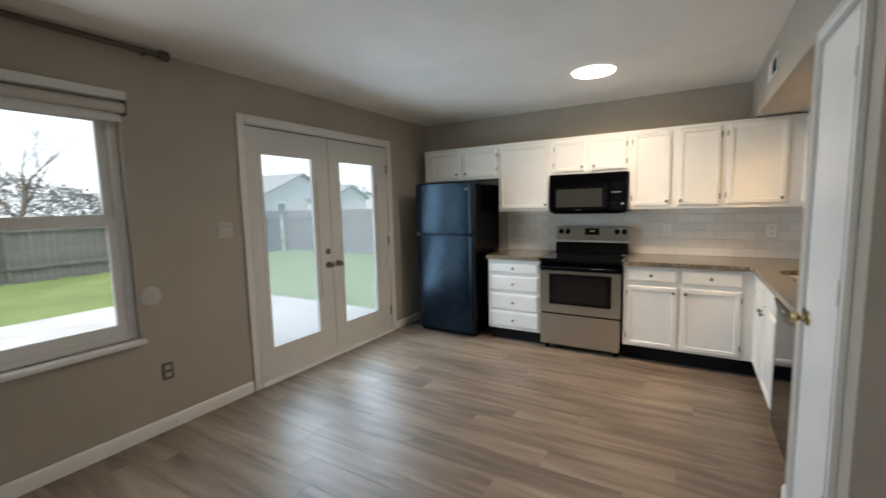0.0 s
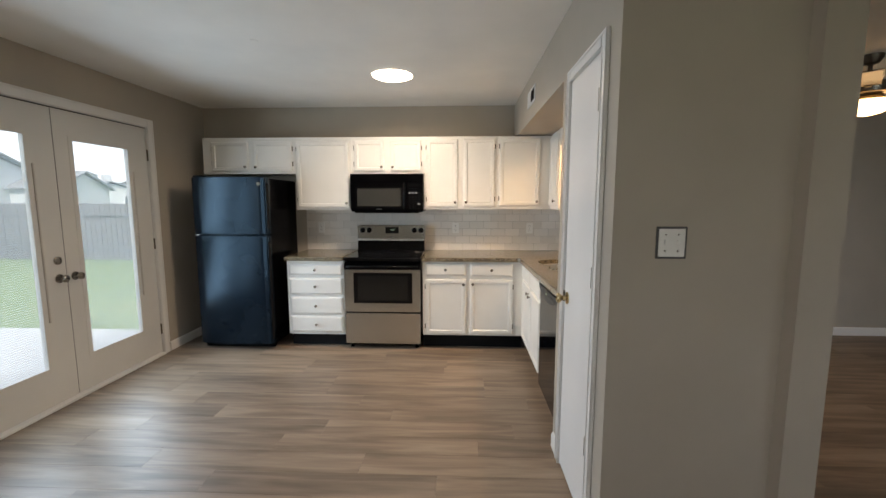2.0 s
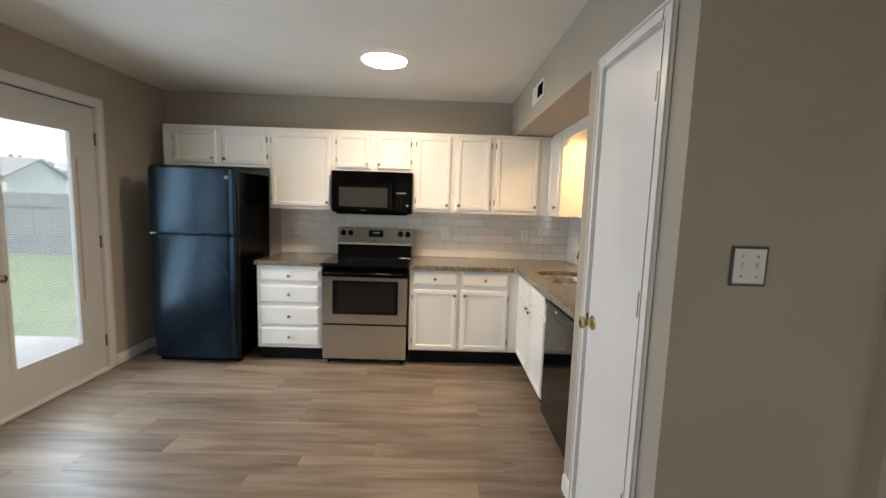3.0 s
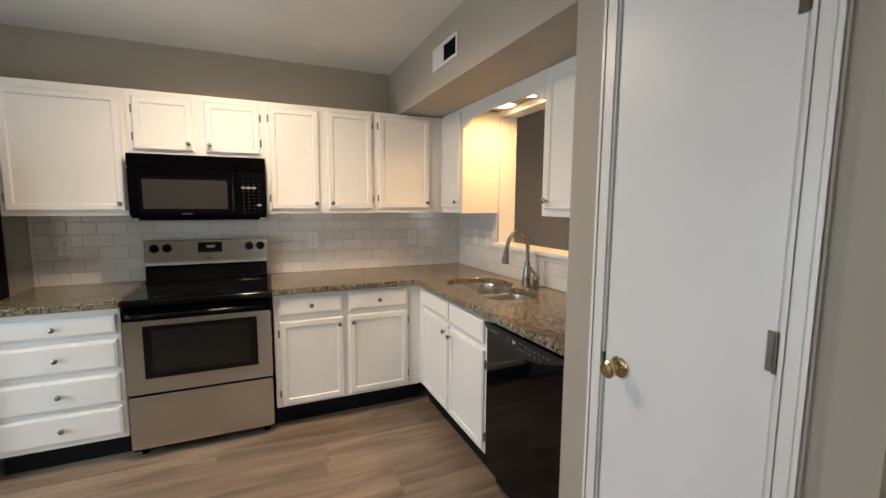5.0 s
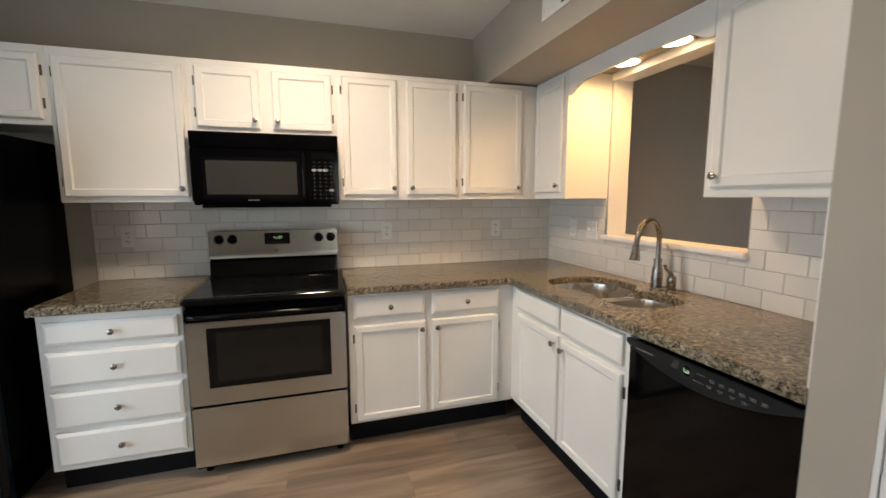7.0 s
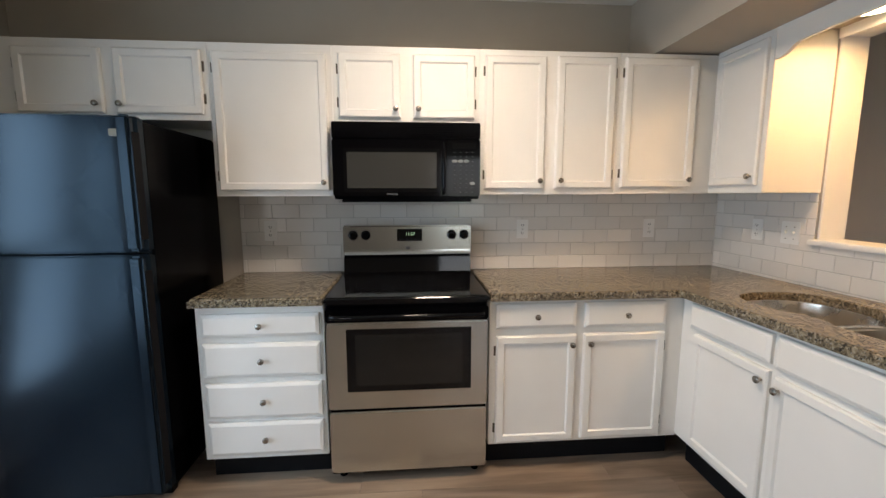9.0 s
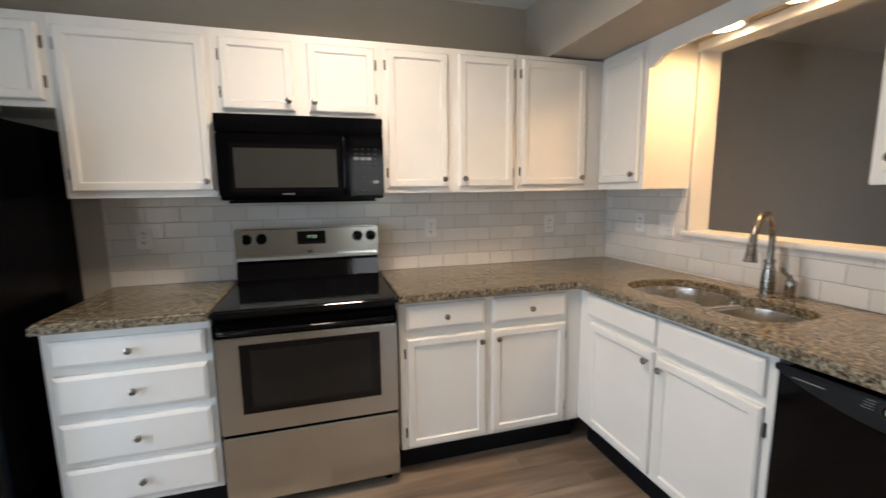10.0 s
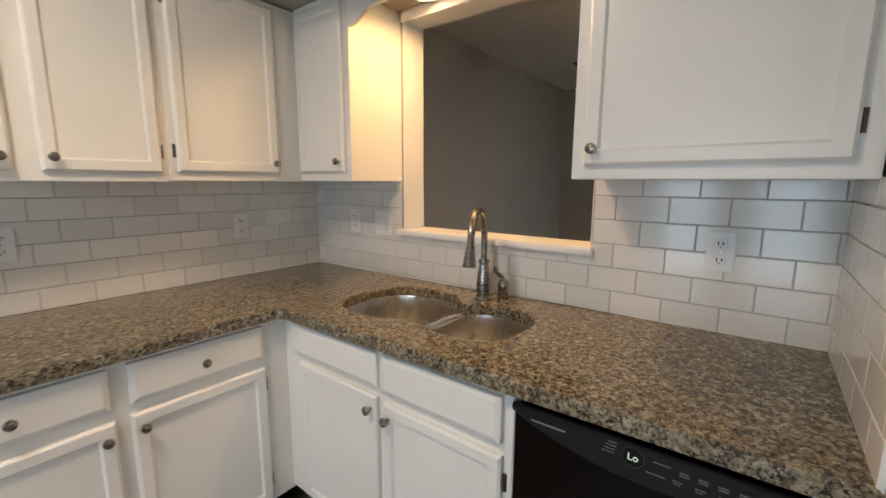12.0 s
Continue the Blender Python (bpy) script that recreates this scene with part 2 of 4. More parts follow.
def lathe(profile, n=20, axis="z", at=(0, 0, 0), cap=True):
    """Turns a profile of (radius, height) round z, y (towards the front, -y) or x."""
    bm = bmesh.new()
    rings = []
    for r, h in profile:
        rings.append([bm.verts.new((r * math.cos(2 * math.pi * i / n), r * math.sin(2 * math.pi * i / n), h)) for i in range(n)])
    for a, b in zip(rings, rings[1:]):
        for i in range(n):
            bm.faces.new((a[i], a[(i + 1) % n], b[(i + 1) % n], b[i]))
    if cap and profile[0][0] > 1e-5:
        bm.faces.new(rings[0][::-1])
    if cap and profile[-1][0] > 1e-5:
        bm.faces.new(rings[-1])
    bmesh.ops.remove_doubles(bm, verts=bm.verts[:], dist=1e-6)
    if axis == "y":
        bmesh.ops.transform(bm, matrix=Matrix.Rotation(radians(90), 4, "X"), verts=bm.verts[:])
    if axis == "x":
        bmesh.ops.transform(bm, matrix=Matrix.Rotation(radians(90), 4, "Y"), verts=bm.verts[:])
    bmesh.ops.translate(bm, vec=at, verts=bm.verts[:])
    bmesh.ops.recalc_face_normals(bm, faces=bm.faces[:])
    return bm


def tube(path, radius, n=12):
    """A round bar along a path of points; radius may be a list."""
    bm = bmesh.new()
    pts = [Vector(p) for p in path]
    rad = radius if isinstance(radius, (list, tuple)) else [radius] * len(pts)
    rings = []
    side = None
    for i, p in enumerate(pts):
        d = (pts[min(i + 1, len(pts) - 1)] - pts[max(i - 1, 0)]).normalized()
        if side is None:
            side = d.orthogonal().normalized()
        side = (side - d * side.dot(d)).normalized()
        up = d.cross(side)
        rings.append([bm.verts.new(p + rad[i] * (math.cos(a) * side + math.sin(a) * up)) for a in (2 * math.pi * k / n for k in range(n))])
    for a, b in zip(rings, rings[1:]):
        for i in range(n):
            bm.faces.new((a[i], a[(i + 1) % n], b[(i + 1) % n], b[i]))
    bm.faces.new(rings[0][::-1])
    bm.faces.new(rings[-1])
    bmesh.ops.recalc_face_normals(bm, faces=bm.faces[:])
    return bm


def mesh_of(name, bm, material, smooth=True):
    me = bpy.data.meshes.new(name)
    bm.to_mesh(me)
    bm.free()
    me.materials.append(material)
    if smooth:
        me.shade_smooth()
        me.set_sharp_from_angle(angle=radians(32))
    return me


def part(name, bm, material, parent, label="", smooth=True):
    ob = new(name, mesh_of(name, bm, material, smooth))
    ob.parent = parent
    if label:
        ob["label"] = label
    return ob


def solo(name, bm, material, label, category, kind="", group="", m=None):
    ob = new(name, mesh_of(name, bm, material))
    if m is not None:
        ob.matrix_world = m
    return tagged(ob, label, category, group, kind)


def thing(name, label, category, m, group="", kind=""):
    ob = new(name)
    ob.matrix_world = m
    ob.empty_display_size = 0.1
    return tagged(ob, label, category, group, kind)


# Local frame of all that hangs on a wall: x to the right, -y out of the wall.
def on_north(x, z=0.0, y=0.0):
    return pose(x, y, z)


def on_east(y, z=0.0, x=0.0):
    return pose(x, y, z, 0, 0, -90)


def on_west(y, z=0.0, x=-4.07):
    return pose(x, y, z, 0, 0, 90)


# ---- structure ----
H = 2.48
XW, XL, YS = -4.07, 3.55, -6.2


def wall_boxes(a0, a1, z1, holes, put):
    """Boxes of a wall from a0 to a1 round its openings (b0, b1, z0, z1)."""
    cuts = sorted({a0, a1, *(h[0] for h in holes), *(h[1] for h in holes)})
    for p, q in zip(cuts, cuts[1:]):
        here = sorted((h[2], h[3]) for h in holes if h[0] <= p and h[1] >= q)
        z = 0.0
        for lo, hi in here:
            if lo > z:
                put(p, q, z, lo)
            z = hi
        if z < z1:
            put(p, q, z, z1)


def wall(name, label, along, a0, a1, lo, hi, holes=(), material=None):
    bm = bmesh.new()
    if along == "x":
        wall_boxes(a0, a1, H, holes, lambda p, q, z0, z1: box(bm, p, q, lo, hi, z0, z1))
    else:
        wall_boxes(a0, a1, H, holes, lambda p, q, z0, z1: box(bm, lo, hi, p, q, z0, z1))
    bmesh.ops.remove_doubles(bm, verts=bm.verts[:], dist=1e-5)
    return tagged(new(name, mesh_of(name, bm, material or M_WALL, False)), label, "wall", kind="structure")


wall_north = wall("wall_north", "greige painted wall behind the range and wall cabinets", "x", XW - 0.14, XL + 0.12, 0.0, 0.12)
wall_west = wall("wall_west", "greige painted outer wall with french doors and a window", "y", YS, 0.0, XW - 0.14, XW,
                 [(-4.405, -3.435, 0.66, 2.10), (-2.63, -0.85, 0.0, 2.145)])
wall_east = wall("wall_east", "greige partition with a pass-through opening over the sink", "y", -3.04, 0.0, 0.0, 0.127,
                 [(-1.56, -0.672, 1.135, 2.10)])
wall_return = wall("wall_return", "short greige wall closing the end of the counter", "x", -0.545, 0.0, -2.29, -2.205)
wall_pantry = wall("wall_pantry", "greige wall holding the narrow pantry door", "y", -3.04, -2.205, -0.645, -0.545,
                   [(-2.875, -2.395, 0.0, 2.07)])
wall_switch = wall("wall_switch", "greige wall with a double light switch", "x", -0.545, 0.0, -3.04, -2.94)
wall_stub = wall("wall_stub", "short greige wall end beside the living room opening", "y", -3.10, -3.0402, -0.005, 0.127)
# Unseen end wall; its two holes are added for the fill light.
wall_south = wall("wall_south", "greige wall closing the room at its far end", "x", XW - 0.14, XL + 0.12, YS - 0.12, YS,
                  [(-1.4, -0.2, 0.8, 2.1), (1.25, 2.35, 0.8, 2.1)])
wall_living = wall("wall_living", "greige end wall of the living room", "y", YS, 0.0, XL, XL + 0.12)

solo("ceiling", cube(XW - 0.14, XL + 0.12, YS - 0.12, 0.12, H, H + 0.12), M_CEIL, "white painted ceiling with a light texture", "ceiling", "structure")
solo("soffit", cube(-0.645, 0.0, -2.205, 0.0, 2.125, H), M_WALL, "greige boxed soffit above the sink run", "soffit", "structure")


def baseboard(x0, y0, x1, y1, out):
    """A skirting board along a wall; out: the way it faces."""
    L = math.hypot(x1 - x0, y1 - y0)
    bm = bmesh.new()
    prof = ((0, 0), (0.014, 0), (0.014, 0.070), (0.011, 0.080), (0.006, 0.088), (0, 0.090))
    a = [bm.verts.new((0, -p, z)) for p, z in prof]
    b = [bm.verts.new((L, -p, z)) for p, z in prof]
    for i in range(len(prof)):
        j = (i + 1) % len(prof)
        bm.faces.new((a[i], b[i], b[j], a[j]))
    bm.faces.new(a[::-1])
    bm.faces.new(b)
    bmesh.ops.recalc_face_normals(bm, faces=bm.faces[:])
    ang = {"n": 0, "e": -90, "w": 90, "s": 180}[out]
    solo("baseboard", bm, M_TRIM, "white painted wooden baseboard", "baseboard", "structure", "", pose(x0, y0, 0, 0, 0, ang))


baseboard(XW, YS, XW, -2.70, "w")
baseboard(XW, -0.785, XW, 0.0, "w")
baseboard(XW, 0, -2.96, 0, "n")
baseboard(0.10, 0.0, XL, 0.0, "n")
baseboard(-0.645, -2.225, -0.645, -2.33, "e")
baseboard(-0.645, -2.955, -0.645, -3.04, "e")
baseboard(XL, 0, XL, YS, "e")


def casing(name, w0, w1, top, width, m, label, proud=0.016):
    """Door trim in the wall's local frame: two legs and a head with a stepped face."""
    t = thing(name, label, "door trim", m, kind="structure")
    for a, b, z0, z1, nm in ((w0 - width, w0, 0, top + width, "casing_leg"), (w1, w1 + width, 0, top + width, "casing_leg"), (w0, w1, top, top + width, "casing_head")):
        bm = cube(a, b, -proud, 0, z0, z1, 0.004, 2)
        leg = part(nm, bm, M_TRIM, t)
        if nm == "casing_head":
            part("bead", cube(a, b, -proud - 0.0025, -proud + 0.001, z0 + 0.004, z0 + 0.016, 0.003), M_TRIM, leg)
            part("back_band", cube(a - width, b + width, -proud - 0.003, -proud + 0.001, z1 - 0.016, z1 - 0.001, 0.003), M_TRIM, leg)
        else:
            i0, o0 = (b - 0.016, a + 0.001) if a < w0 else (a + 0.004, b - 0.016)
            part("bead", cube(i0, i0 + 0.012, -proud - 0.0025, -proud + 0.001, z0, top + 0.004, 0.003), M_TRIM, leg)
            part("back_band", cube(o0, o0 + 0.015, -proud - 0.003, -proud + 0.001, z0, z1 - 0.016, 0.003), M_TRIM, leg)
    return t


casing("french_door_trim", 0.0, 1.74, 2.128, 0.072, on_west(-2.612), "white painted casing round the french doors")
casing("pantry_door_trim", 0.0, 0.47, 2.066, 0.060, on_east(-2.40, 0, -0.645), "white painted casing round the pantry door")

# ---- fitted cabinets ----
KNOB = ((0.0045, 0.0), (0.006, 0.001), (0.005, 0.004), (0.005, 0.012), (0.0125, 0.017), (0.0145, 0.021), (0.0135, 0.026), (0.008, 0.029), (0.0, 0.0295))


def knob(parent, x, z, y):
    part("knob", lathe(KNOB, 16, "y", (x, y, z)), M_NICKEL, parent, "round brushed nickel knob")


def front_panel(x0, x1, z0, z1, y, th=0.020, stile=0.050, drawer=False):
    """A routed cabinet front: chamfered edge, and for doors a recessed flat panel."""
    bm = box(bmesh.new(), x0, x1, y - th + 0.006, y, z0, z1)
    bm.normal_update()
    f = min(bm.faces, key=lambda q: q.calc_center_median().y)
    if f.normal.y > 0:
        f.normal_flip()
    bmesh.ops.recalc_face_normals(bm, faces=bm.faces[:])
    bmesh.ops.inset_individual(bm, faces=[f], thickness=0.003, depth=0.002)
    bmesh.ops.inset_individual(bm, faces=[f], thickness=0.020 if drawer else 0.007, depth=0.0055 if drawer else 0.004)
    if not drawer:
        bmesh.ops.inset_individual(bm, faces=[f], thickness=stile - 0.009, depth=0.0)
        bmesh.ops.inset_individual(bm, faces=[f], thickness=0.009, depth=-0.0085)
    return bm


def hinge_pin(parent, x, z, y):
    bm = tube([(x, y - 0.004, z - 0.022), (x, y - 0.004, z + 0.022)], 0.0042, 8)
    box(bm, x - 0.005, x + 0.005, y - 0.003, y, z - 0.024, z + 0.024)
    part("hinge", bm, M_BRONZE, parent, "small dull metal hinge")


def cabinet(name, label, m, w, z0, z1, depth, doors=(), drawers=(), kick=False, group="", open_top=False):
    """A face-frame cabinet; doors: (x0, x1, z0, z1, knob side, knob end); drawers: (x0, x1, z0, z1, knob)."""
    t = thing(name, label, "cabinet", m, group)
    if open_top:
        for nm, b in (("side_panel", (0, 0.018, -depth + 0.02, 0)), ("side_panel", (w - 0.018, w, -depth + 0.02, 0)), ("back_panel", (0.018, w - 0.018, -0.018, 0))):
            part(nm, cube(*b, z0, z1), M_CAB, t)
        part("bottom_panel", cube(0.018, w - 0.018, -depth + 0.02, -0.018, z0, z0 + 0.018), M_CAB, t)
        part("face_frame", cube(0, w, -depth, -depth + 0.02, z0, z1, 0.0025), M_CAB, t)
    else:
        part("body", cube(0, w, -depth, 0, z0, z1, 0.0025, 2), M_CAB, t)
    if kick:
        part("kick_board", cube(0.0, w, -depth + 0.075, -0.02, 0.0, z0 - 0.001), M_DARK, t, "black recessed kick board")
    for x0, x1, a, b, side, end in doors:
        d = part("door", front_panel(x0, x1, a, b, -depth), M_CAB, t, smooth=False)
        kx = x1 - 0.026 if side == "r" else x0 + 0.026
        kz = a + 0.042 if end == "b" else b - 0.045
        knob(d, kx, kz, -depth - 0.019)
        hx = x0 - 0.005 if side == "r" else x1 + 0.005
        for hz in (a + 0.075, b - 0.075):
            hinge_pin(d, hx, hz, -depth)
    for x0, x1, a, b, has in drawers:
        d = part("drawer_front", front_panel(x0, x1, a, b, -depth, drawer=True), M_CAB, t, smooth=False)
        if has:
            knob(d, (x0 + x1) / 2, (a + b) / 2, -depth - 0.019)
    return t


UP, TOP = 0.305, 2.115
WG, BG = "white wall cabinets", "white base cabinets"
cabinet("wall_cabinet", "short white two-door wall cabinet above the refrigerator", on_north(-3.91), 0.973, 1.745, TOP, UP,
        [(0.10, 0.488, 1.772, 2.072, "r", "b"), (0.545, 0.948, 1.772, 2.075, "l", "b")], group=WG)
cabinet("wall_cabinet", "white single-door wall cabinet between refrigerator and microwave", on_north(-2.936), 0.594, 1.372, TOP, UP,
        [(0.024, 0.568, 1.400, 2.072, "r", "b")], group=WG)
cabinet("wall_cabinet", "short white two-door wall cabinet above the microwave", on_north(-2.341), 0.746, 1.742, TOP, UP,
        [(0.031, 0.341, 1.767, 2.078, "r", "b"), (0.404, 0.719, 1.767, 2.078, "l", "b")], group=WG)
cabinet("wall_cabinet", "tall white two-door wall cabinet beside the microwave", on_north(-1.594), 0.746, 1.380, TOP, UP,
        [(0.029, 0.347, 1.409, 2.083, "r", "b"), (0.407, 0.722, 1.411, 2.087, "l", "b")], group=WG)
cabinet("wall_cabinet", "white single-door wall cabinet running into the corner", on_north(-0.847), 0.847, 1.383, TOP, UP,
        [(0.026, 0.427, 1.417, 2.090, "r", "b")], group=WG)
cabinet("wall_cabinet", "narrow white wall cabinet in the corner by the pass-through", on_east(-0.306), 0.357, 1.386, 2.124, UP,
        [(0.020, 0.330, 1.424, 2.092, "r", "b")], group=WG)
cabinet("wall_cabinet", "white single-door wall cabinet above the dishwasher", on_east(-1.592), 0.605, 1.394, 2.124, UP,
        [(0.036, 0.563, 1.430, 2.085, "l", "b")], group=WG)

cabinet("base_cabinet", "white four-drawer base cabinet beside the range", on_north(-2.936), 0.572, 0.132, 0.8825, 0.61,
        drawers=[(0.026, 0.552, 0.738, 0.845, True), (0.026, 0.552, 0.545, 0.706, True), (0.026, 0.552, 0.343, 0.514, True), (0.026, 0.552, 0.158, 0.322, True)],
        kick=True, group=BG)
cabinet("base_cabinet", "white base cabinet with two drawers over two doors", on_north(-1.586), 0.985, 0.140, 0.8825, 0.61,
        [(0.032, 0.428, 0.155, 0.704, "r", "t"), (0.466, 0.880, 0.160, 0.706, "l", "t")],
        [(0.030, 0.422, 0.742, 0.862, True), (0.468, 0.878, 0.738, 0.862, True)], kick=True, group=BG)
cabinet("base_cabinet", "white sink base cabinet with two doors and false drawer fronts", on_east(-0.6095), 0.990, 0.155, 0.897, 0.61,
        [(0.110, 0.524, 0.178, 0.724, "r", "t"), (0.550, 0.965, 0.175, 0.714, "l", "t")],
        [(0.080, 0.524, 0.752, 0.868, False), (0.548, 0.962, 0.745, 0.872, False)], kick=True, group=BG, open_top=True)

# ---- worktops, sink, tap ----
def bowl_half(y, cy, hx, hy, n):
    d = abs((y - cy) / hy)
    return hx * (1 - d**n) ** (1 / n) if d < 1 else -1.0


B1 = (-0.306, -0.944, 0.208, 0.213, 2.6)  # large bowl: centre x, centre y, half sizes, squareness
B2 = (-0.330, -1.320, 0.173, 0.160, 2.8)


def sink_outline(steps=44):
    """The cut-out in the stone: both bowls joined by a neck."""
    back, front = [], []
    y0, y1 = B1[1] + B1[3], B2[1] - B2[3]
    for i in range(steps + 1):
        a = 0.5 - 0.5 * math.cos(math.pi * i / steps)
        y = y0 + (y1 - y0) * a
        h1, h2 = bowl_half(y, B1[1], B1[2], B1[3], B1[4]), bowl_half(y, B2[1], B2[2], B2[3], B2[4])
        b = [c[0] + h for c, h in ((B1, h1), (B2, h2)) if h >= 0]
        f = [c[0] - h for c, h in ((B1, h1), (B2, h2)) if h >= 0]
        if B1[1] - 0.12 > y > B2[1] + 0.10:
            b.append(-0.205)
            f.append(-0.470)
        back.append((max(b), y))
        front.append((min(f), y))
    return back + front[-2:0:-1]


CTOP, CLOW = 0.921, 0.882


def rise(y):
    """How far the sink run climbs out of level towards its end."""
    return max(0.0, -0.66 - y) * 0.0175


def slab(outline, z0, z1, hole=None, round_edge=0.009):
    """A stone slab with an eased front edge, and a cut-out."""
    bm = bmesh.new()
    loops = []
    for pts in (outline, hole):
        if pts:
            vs = [bm.verts.new((x, y, z1)) for x, y in pts]
            loops.append([bm.edges.new((vs[i], vs[(i + 1) % len(vs)])) for i in range(len(vs))])
    bmesh.ops.triangle_fill(bm, edges=[e for lp in loops for e in lp], use_beauty=True)
    bmesh.ops.recalc_face_normals(bm, faces=bm.faces[:])
    if bm.faces[0].normal.z < 0:
        bmesh.ops.reverse_faces(bm, faces=bm.faces[:])
    rim = [e for e in bm.edges if e.is_boundary]
    ext = bmesh.ops.extrude_face_region(bm, geom=bm.faces[:])
    low = [v for v in ext["geom"] if isinstance(v, bmesh.types.BMVert)]
    bmesh.ops.translate(bm, vec=(0, 0, z0 - z1), verts=low)
    bmesh.ops.recalc_face_normals(bm, faces=bm.faces[:])
    edges = [e for e in bm.edges if len(e.link_faces) == 2 and abs(e.verts[0].co.z - z1) < 1e-5 and abs(e.verts[1].co.z - z1) < 1e-5
             and e.calc_face_angle(0) > 1.0]
    bmesh.ops.bevel(bm, geom=edges, offset=round_edge, segments=3, affect="EDGES", clamp_overlap=True)
    for v in bm.verts:
        v.co.z += rise(v.co.y)
    return bm


solo("worktop", slab([(-2.948, 0.0), (-2.948, -0.648), (-2.362, -0.648), (-2.362, 0.0)], CLOW, CTOP), M_GRANITE,
     "speckled brown granite worktop beside the refrigerator", "worktop", group="granite worktops")
solo("worktop", slab([(-1.588, 0.0), (-1.588, -0.648), (-0.665, -0.648), (-0.648, -0.665), (-0.648, -2.204), (0.0, -2.204), (0.0, 0.0)],
                     CLOW, CTOP, sink_outline()), M_GRANITE,
     "l-shaped speckled brown granite worktop with an undermount sink cut-out", "worktop", group="granite worktops")


def bowl(b, depth, flange):
    """A pressed steel bowl: flange, rounded wall and a gently dished bottom."""
    bm = bmesh.new()
    rings = []
    n = 48
    for k, z in ((flange, 0.0), (1.0, -0.001), (0.985, -0.012), (0.97, -0.5 * depth), (0.955, -0.82 * depth), (0.90, -0.94 * depth), (0.78, -0.99 * depth), (0.4, -1.01 * depth), (0.10, -1.03 * depth)):
        ring = []
        for i in range(n):
            a = 2 * math.pi * i / n
            c, s = math.cos(a), math.sin(a)
            e = 2 / b[4]
            ring.append(bm.verts.new((b[0] + k * b[2] * math.copysign(abs(c) ** e, c), b[1] + k * b[3] * math.copysign(abs(s) ** e, s), CLOW + rise(b[1]) - 0.001 + z)))
        rings.append(ring)
    for p, q in zip(rings, rings[1:]):
        for i in range(n):
            bm.faces.new((p[i], p[(i + 1) % n], q[(i + 1) % n], q[i]))
    bm.faces.new(rings[-1])
    bmesh.ops.recalc_face_normals(bm, faces=bm.faces[:])
    bmesh.ops.reverse_faces(bm, faces=bm.faces[:])
    return bm


sink = thing("sink", "undermount stainless double-bowl sink set in granite", "sink", pose(0, 0, 0))
part("large_bowl", bowl(B1, 0.20, 1.10), M_SINK, sink)
part("small_bowl", bowl((*B2[:2], B2[2] + 0.004, B2[3] + 0.004, B2[4]), 0.16, 1.13), M_SINK, sink)
for b, d in ((B1, 0.20), (B2, 0.16)):
    dr = part("drain", lathe(((0.0, 0.0), (0.025, 0.001), (0.034, 0.004), (0.040, 0.005), (0.043, 0.0)), 20, "z", (b[0], b[1], CLOW + rise(b[1]) - 0.001 - 1.03 * d)), M_NICKEL, sink, "round steel drain strainer")

tap = thing("kitchen_tap", "tall arched brushed nickel pull-down kitchen tap", "tap", pose(-0.094, -1.182, CTOP + rise(-1.182)))
part("base", lathe(((0.0, 0.0), (0.033, 0.0), (0.033, 0.004), (0.028, 0.010), (0.027, 0.022), (0.028, 0.055), (0.025, 0.095), (0.017, 0.142), (0.021, 0.147), (0.021, 0.157), (0.016, 0.160), (0.0, 0.160)), 24), M_NICKEL, tap)
UX, UY = -0.943, -0.333
arc = [(0, 0, 0.155), (0, 0, 0.20), (0, 0, 0.25)]
for i in range(1, 13):
    a = math.pi * i / 12 * 0.93
    r = 0.106 - 0.106 * math.cos(a)
    arc.append((UX * r, UY * r, 0.25 + 0.104 * math.sin(a)))
end = arc[-1]
arc.append((end[0] + UX * 0.006, end[1] + UY * 0.006, end[2] - 0.035))
part("spout", tube(arc, 0.0125, 14), M_NICKEL, tap)
hd = part("spray_head", tube([(arc[-1][0], arc[-1][1], arc[-1][2] + 0.004), (arc[-1][0] + UX * 0.003, arc[-1][1] + UY * 0.003, arc[-1][2] - 0.012),
                              (arc[-1][0] + UX * 0.006, arc[-1][1] + UY * 0.006, arc[-1][2] - 0.04), (arc[-1][0] + UX * 0.010, arc[-1][1] + UY * 0.010, arc[-1][2] - 0.068)],
                             [0.0150, 0.0170, 0.020, 0.025], 16), M_NICKEL, tap)
valve = thing("tap_handle", "brushed nickel side valve with a lever handle", "tap", pose(-0.088, -1.268, CTOP + rise(-1.268)))
part("body", lathe(((0.0, 0.0), (0.026, 0.0), (0.026, 0.004), (0.021, 0.008), (0.0195, 0.040), (0.021, 0.043), (0.021, 0.075), (0.017, 0.084), (0.0, 0.087)), 20), M_NICKEL, valve)
part("lever", tube([(0, 0, 0.080), (-0.004, 0.004, 0.096), (-0.014, 0.012, 0.106), (-0.020, 0.020, 0.118), (-0.022, 0.024, 0.136)], [0.011, 0.010, 0.008, 0.008, 0.009], 12), M_NICKEL, valve)

